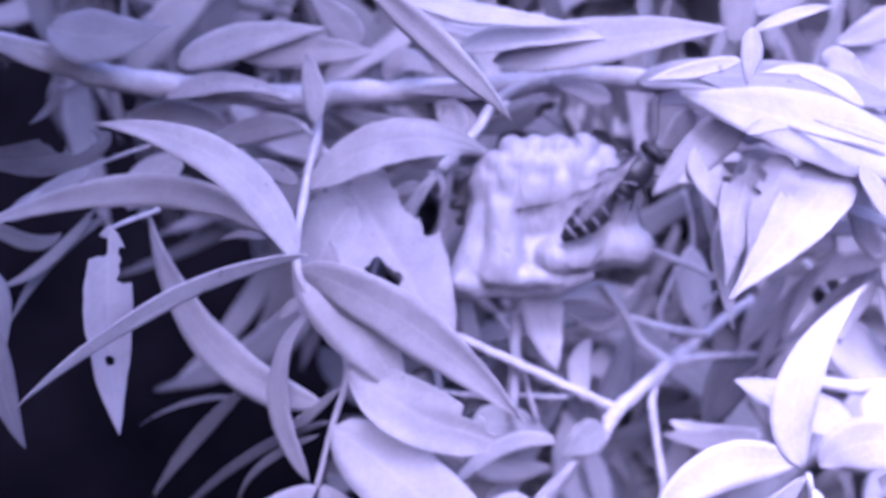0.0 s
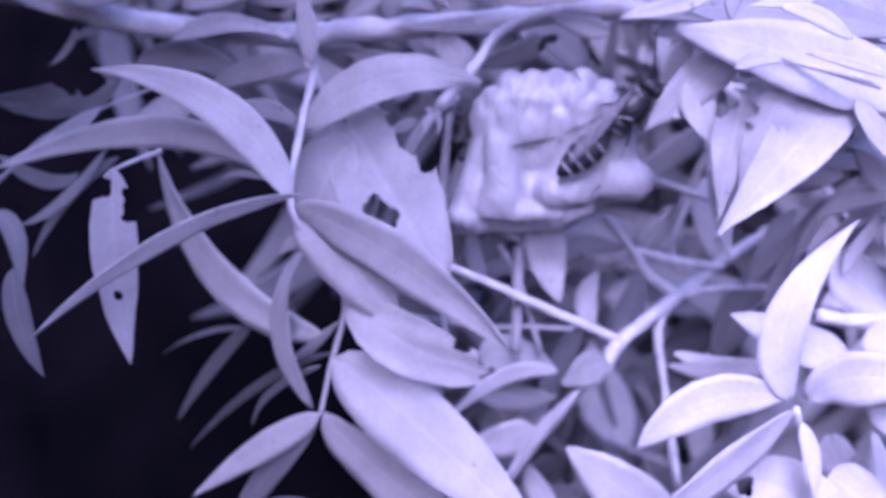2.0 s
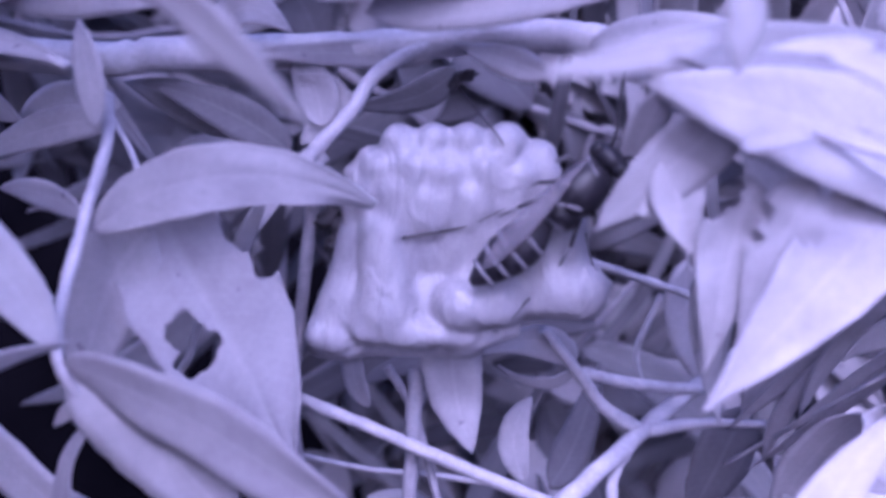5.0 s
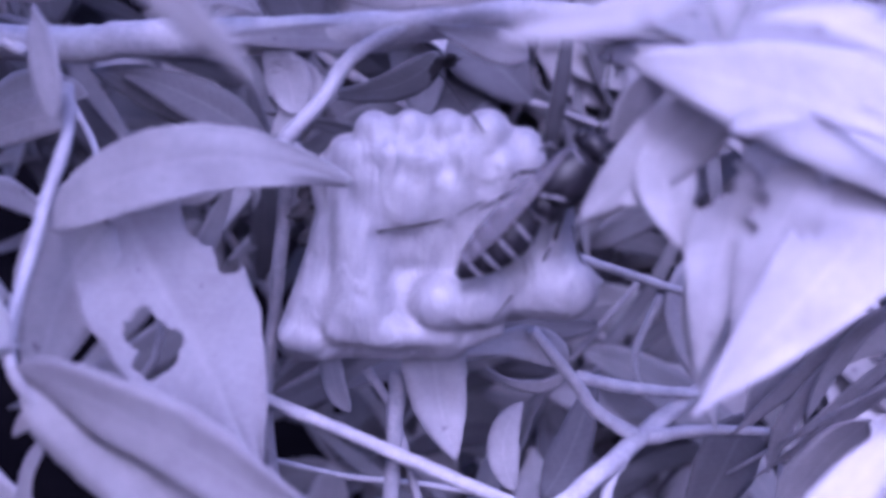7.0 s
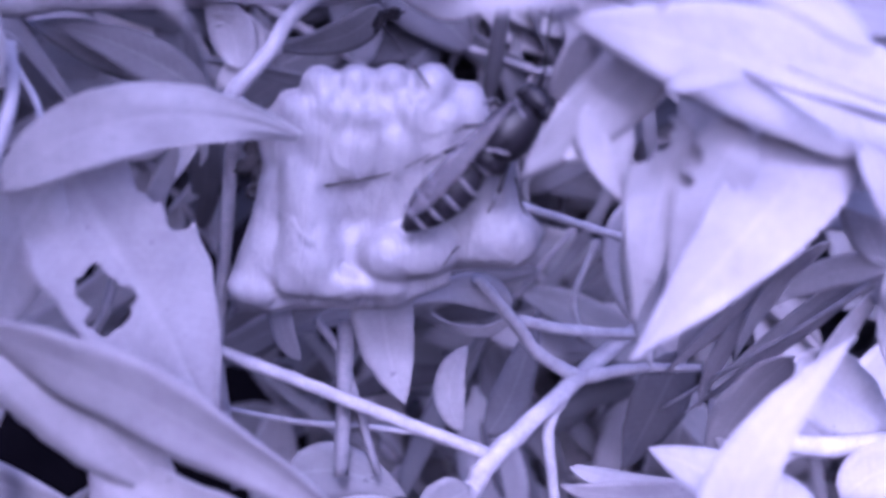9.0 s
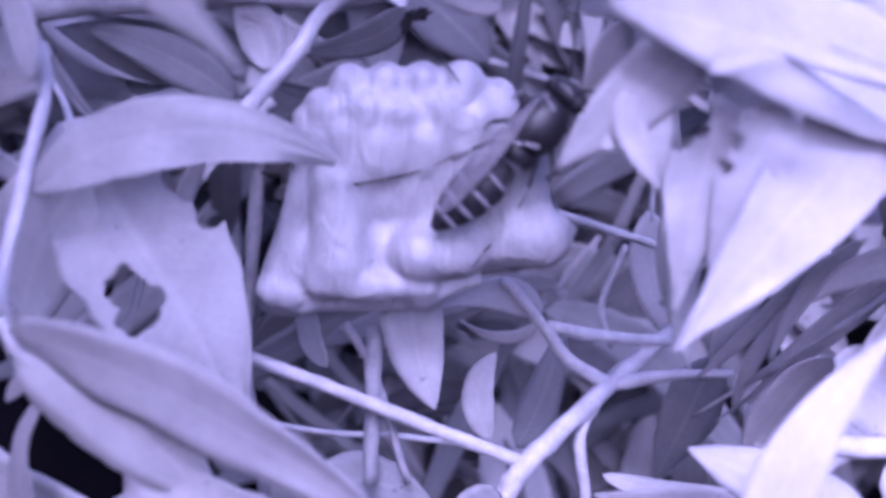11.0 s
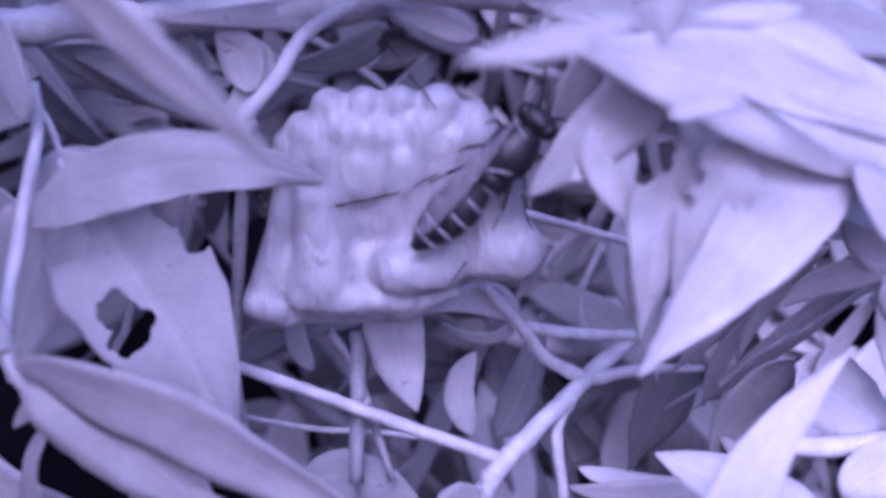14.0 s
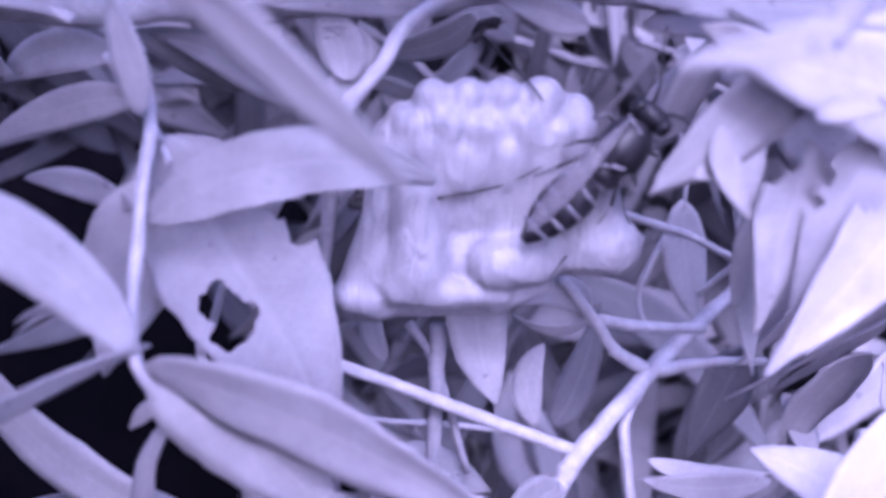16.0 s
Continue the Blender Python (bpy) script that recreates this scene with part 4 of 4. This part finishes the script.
def front(x, z):
    """How far towards the open side the nest's wall reaches at x, z."""
    ys = np.arange(-0.9, 1.2, 0.01)
    line = np.stack([np.full_like(ys, x), ys, np.full_like(ys, z)], -1)
    inside = reach_of(line, SACS) < 0
    return float(ys[inside.argmax()]) if inside.any() else 0.1


def wasp_nest():
    nest = tagged(new("wasp_nest"), "pale satin wasp nest of fused bulging cells among the leaves", "nest")
    nest.location = HEART
    fused("envelope", SACS, 0.025, nest, "satin wall of fused brood sacs and cells with a rounded lip")
    for a, b, r in TOP_CELLS:
        fused("cell", [(a, b, r * 1.004, r * 0.8, 0.01)], 0.034, nest, "small bulging capped cell")
    for points in SEAMS:
        bm = bmesh.new()
        line = curve_points([Vector((x, front(x, z) - 0.006, z)) / 100 for x, z in points], 8)
        tube(bm, line, 0.00016, 0.00006, 6)
        part("seam", bm, SEAM, nest, "dark hairline seam")
    bm = bmesh.new()
    tube(bm, curve_points([Vector(p) / 100 for p in STALK], 6), 0.00014, 0.00009, 7, 0.3)
    part("stalk", bm, SEAM, nest, "thin dark stalk on top")
    return nest


wasp_nest()


def leaf_scrap(label, spots, size=1.0):
    scrap = tagged(new("leaf_scrap"), label, "dead leaf")
    scrap.location = V(spots[0])
    for k, at in enumerate(spots):
        bm = bmesh.new()
        blob(bm, V(at) - scrap.location, Vector((0.0011, 0.001, 0.0022)) * size, Euler((0.4 * k, 0.5 + 0.6 * (k % 2), 0)), 3, 0.9)
        part("fragment", bm, SEAM, scrap)


leaf_scrap("dark shrivelled leaf scrap caught beside the nest", ((-1.28, 0.50, 0.68), (-1.37, 0.50, 0.39), (-1.25, 0.45, 0.26), (-1.33, 0.45, 0.07)))
leaf_scrap("dark dried scrap stuck to the twig over the nest", ((0.17, 1.05, 2.10), (0.30, 1.05, 2.16)), 0.6)


# ---- the wasp ----
def wasp():
    """Built along +x (towards the head), its back up along +z."""
    bug = tagged(new("wasp"), "dark banded paper wasp clinging to the nest", "wasp")
    cm = 0.01

    def lump(name, centre, radii, look_of, parent=bug, turn=None, label=""):
        bm = bmesh.new()
        blob(bm, Vector(centre) * cm, Vector(radii) * cm, turn, 3, 0.06)
        return part(name, bm, look_of, parent, label)

    lump("thorax", (0.40, 0, 0.0), (0.38, 0.285, 0.29), BLACK)
    for x, y, long in ((0.22, -0.12, 0.1), (0.14, 0.0, 0.06), (0.36, -0.1, 0.12)):
        lump("mark", (x, y, 0.215), (0.03, long, 0.045), BAND, turn=Euler((0.4, 0, 0.5)), label="small greyish mark on the back")
    bm = bmesh.new()
    tube(bm, [Vector((0.66 + 0.05 * math.cos(q), math.cos(q) * 0.19, math.sin(q) * 0.2)) * cm for q in [j * math.pi / 12 for j in range(13)]], 0.016 * cm, 0.016 * cm, 6)
    part("collar", bm, BAND, bug, "thin pale collar behind the head")
    lump("propodeum", (0.06, 0, -0.02), (0.18, 0.25, 0.22), BLACK)
    lump("propodeum_edge", (-0.04, -0.02, -0.03), (0.08, 0.21, 0.18), BAND, label="pale hind edge of the thorax")
    head = lump("head", (0.86, 0, -0.02), (0.14, 0.24, 0.21), BLACK)
    for s in (-1, 1):
        lump("eye", (0.85, s * 0.17, 0.03), (0.11, 0.09, 0.15), BLACK, head, label="large glossy eye")
    abdomen = new("abdomen")
    abdomen.parent = bug
    abdomen.location = (-0.06 * cm, 0, -0.04 * cm)
    x = 0.0
    for length, r0, r1 in ((0.34, 0.04, 0.245), (0.24, 0.245, 0.265), (0.22, 0.26, 0.23), (0.2, 0.225, 0.165), (0.2, 0.155, 0.05)):
        bm = bmesh.new()
        steps = [Vector((-(x + length * k / 6), 0, -0.05 * (x + length * k / 6) ** 2)) for k in range(7)]
        rings = []
        for k, p in enumerate(steps):
            t = k / 6
            r = (r0 + (r1 - r0) * t) * (1 + 0.09 * math.sin(math.pi * t))
            rings.append([bm.verts.new((p + Vector((0, math.cos(a) * r, math.sin(a) * r * 0.92))) * cm) for a in [j * math.pi / 8 for j in range(16)]])
        for a, b in zip(rings, rings[1:]):
            for j in range(16):
                bm.faces.new((a[j], a[(j + 1) % 16], b[(j + 1) % 16], b[j]))
        bm.faces.new(rings[0]), bm.faces.new(reversed(rings[-1]))
        bmesh.ops.recalc_face_normals(bm, faces=bm.faces[:])
        part("segment", bm, BLACK, abdomen)
        x += length
        if x < 1.2:
            bm = bmesh.new()
            hoop = [Vector((-x, math.cos(a) * (r1 + 0.004), math.sin(a) * (r1 + 0.004) * 0.92 - 0.05 * x * x)) * cm for a in [j * math.pi / 10 for j in range(21)]]
            tube(bm, hoop, 0.03 * cm, 0.03 * cm, 8)
            part("band", bm, BAND, abdomen, "pale ring")
    for y0, y1, start, width in ((0.15, 0.12, -0.98, 0.25), (0.13, 0.06, -0.72, 0.17)):
        a, b = Vector((start, y1, 0.3)) * cm, Vector((0.7, y0, 0.22)) * cm
        bm = leaf_mesh(a, (a + b) / 2 + Vector((0, 0.02, 0.1)) * cm, b, width * cm, 8, fold=0.05, seed=y0, face=Vector((0, 0, 1)))
        part("wing", bm, WING, bug, "smoky folded wing")
    legs = (((0.55, 0.16, -0.1), (0.56, 0.36, 0.05), (0.42, 0.46, -0.2)), ((0.35, 0.2, -0.12), (0.12, 0.40, 0.06), (-0.02, 0.48, -0.2)),
            ((0.15, 0.2, -0.12), (-0.25, 0.38, 0.0), (-0.5, 0.5, -0.2)), ((0.55, -0.16, -0.1), (0.6, -0.36, 0), (0.5, -0.46, -0.25)),
            ((0.35, -0.2, -0.12), (0.2, -0.40, 0.0), (0.05, -0.46, -0.25)), ((0.15, -0.2, -0.12), (-0.15, -0.36, -0.05), (-0.42, -0.4, -0.25)))
    for a, b, c in legs:
        leg = bmesh.new()
        tube(leg, [Vector(p) * cm for p in (a, b)], 0.03 * cm, 0.022 * cm, 7)
        thigh = part("leg", leg, BLACK, bug)
        shin = bmesh.new()
        tube(shin, [Vector(p) * cm for p in (b, c)], 0.024 * cm, 0.014 * cm, 6)
        part("shin", shin, BAND, thigh, "thin pale shin")
    for s, points in ((1, ((0, 0, 0), (0.22, 0.10, 0.06), (0.55, 0.36, 0.04), (0.72, 0.48, 0.0))), (-1, ((0, 0, 0), (0.12, -0.16, 0.04), (0.1, -0.42, 0.0), (0.0, -0.62, -0.06)))):
        feeler = bmesh.new()
        tube(feeler, curve_points([Vector(p) * cm for p in points], 6), 0.018 * cm, 0.011 * cm, 6)
        ob = part("antenna", feeler, BLACK, bug, "thin dark feeler")
        ob.location = Vector((0.94, s * 0.07, 0.06)) * cm
    return bug, abdomen


bug, abdomen = wasp()


def wasp_pose(x, y, z, turn):
    """The wasp's pose on the nest: head up and to the side, its back to the open side."""
    ahead = Vector((math.cos(radians(turn)), -0.05, math.sin(radians(turn)))).normalized()
    back = Vector((-0.25, -1, 0.25))
    back = (back - ahead * back.dot(ahead)).normalized()
    m = Matrix((ahead, back.cross(ahead), back)).transposed().to_4x4()
    return Matrix.Translation(V((x, y, z))) @ m


droop_base, reach_base, near_base = droop.location.copy(), reaching.location.copy(), near.location.copy()


def swing(share):
    """The drooping sprig, swung about its base by a share of its full way."""
    return Matrix.Translation(droop_base + Vector((0.0025, 0, -0.0033)) * share) @ pose(0, 0, 0, 0, -5 * share, 0)


def motions():
    home, late = wasp_pose(1.31, -0.72, 0.69, 49), wasp_pose(1.27, -0.72, 0.69, 50)
    walk(bug, [(0, late), (3.5, late), (5, home), (8.5, home), (11.5, late), (16, late)])
    # The abdomen draws in and out as the wasp breathes.
    drawn = ((0, -0.04), (1.5, -0.06), (3.5, -0.06), (5.0, 0.0), (5.2, 0.02), (7.5, 0.13), (8.5, 0.11), (11.0, 0.09), (12.5, 0.08), (13.2, 0.06), (14.0, 0.12), (14.5, 0.16), (15.0, 0.13), (16.0, 0.2))
    walk(abdomen, [(t, pose(-0.0006 + d * 0.008, 0, -0.0004, 0, 6, -8 + 20 * d)) for t, d in drawn])
    shares = ((0, 0.0), (3.0, 0.02), (3.5, 0.12), (4.0, 0.35), (4.5, 0.48), (5.0, 0.6), (7.5, 0.78), (8.5, 0.82), (11.0, 0.93), (13.5, 1.06), (15.0, 1.12), (15.5, 1.28), (16.0, 1.25))
    walk(droop, [(t, swing(s)) for t, s in shares])
    # The near leaf sways across the view.
    sway = ((0, -0.46, 0.25), (1, -0.48, 0.77), (1.5, -0.83, 0.55), (2, -0.89, 0.90), (3.5, -0.88, 1.15), (4.5, -0.55, 0.57), (5, -0.35, 0.30), (5.2, -0.29, 0.24), (7.5, -0.24, 0.42), (8, -0.27, 0.46), (8.5, -0.42, 0.59), (11, -0.37, 0.10), (11.5, 0.10, -0.40), (12, 0.08, -0.35), (12.5, -0.05, -0.24), (13.5, 0.00, 0.00), (14.5, 0.03, -0.10), (15.5, -0.22, 0.04), (16, -0.42, -0.22))
    walk(near, [(t, Matrix.Translation(near_base + Vector((x, 0, z)) / 100)) for t, x, z in sway])
    # The leaf that reaches to the nest sinks at its own stalk.
    sunk = ((0, 2), (2.5, 0), (3.5, 8), (5.0, 12), (8.0, 8), (8.5, 8), (11.5, 15), (14.5, 13), (16.0, 14.5))
    walk(reaching, [(t, Matrix.Translation(reach_base) @ pose(0, 0, 0, 0, a, 0)) for t, a in sunk])


motions()
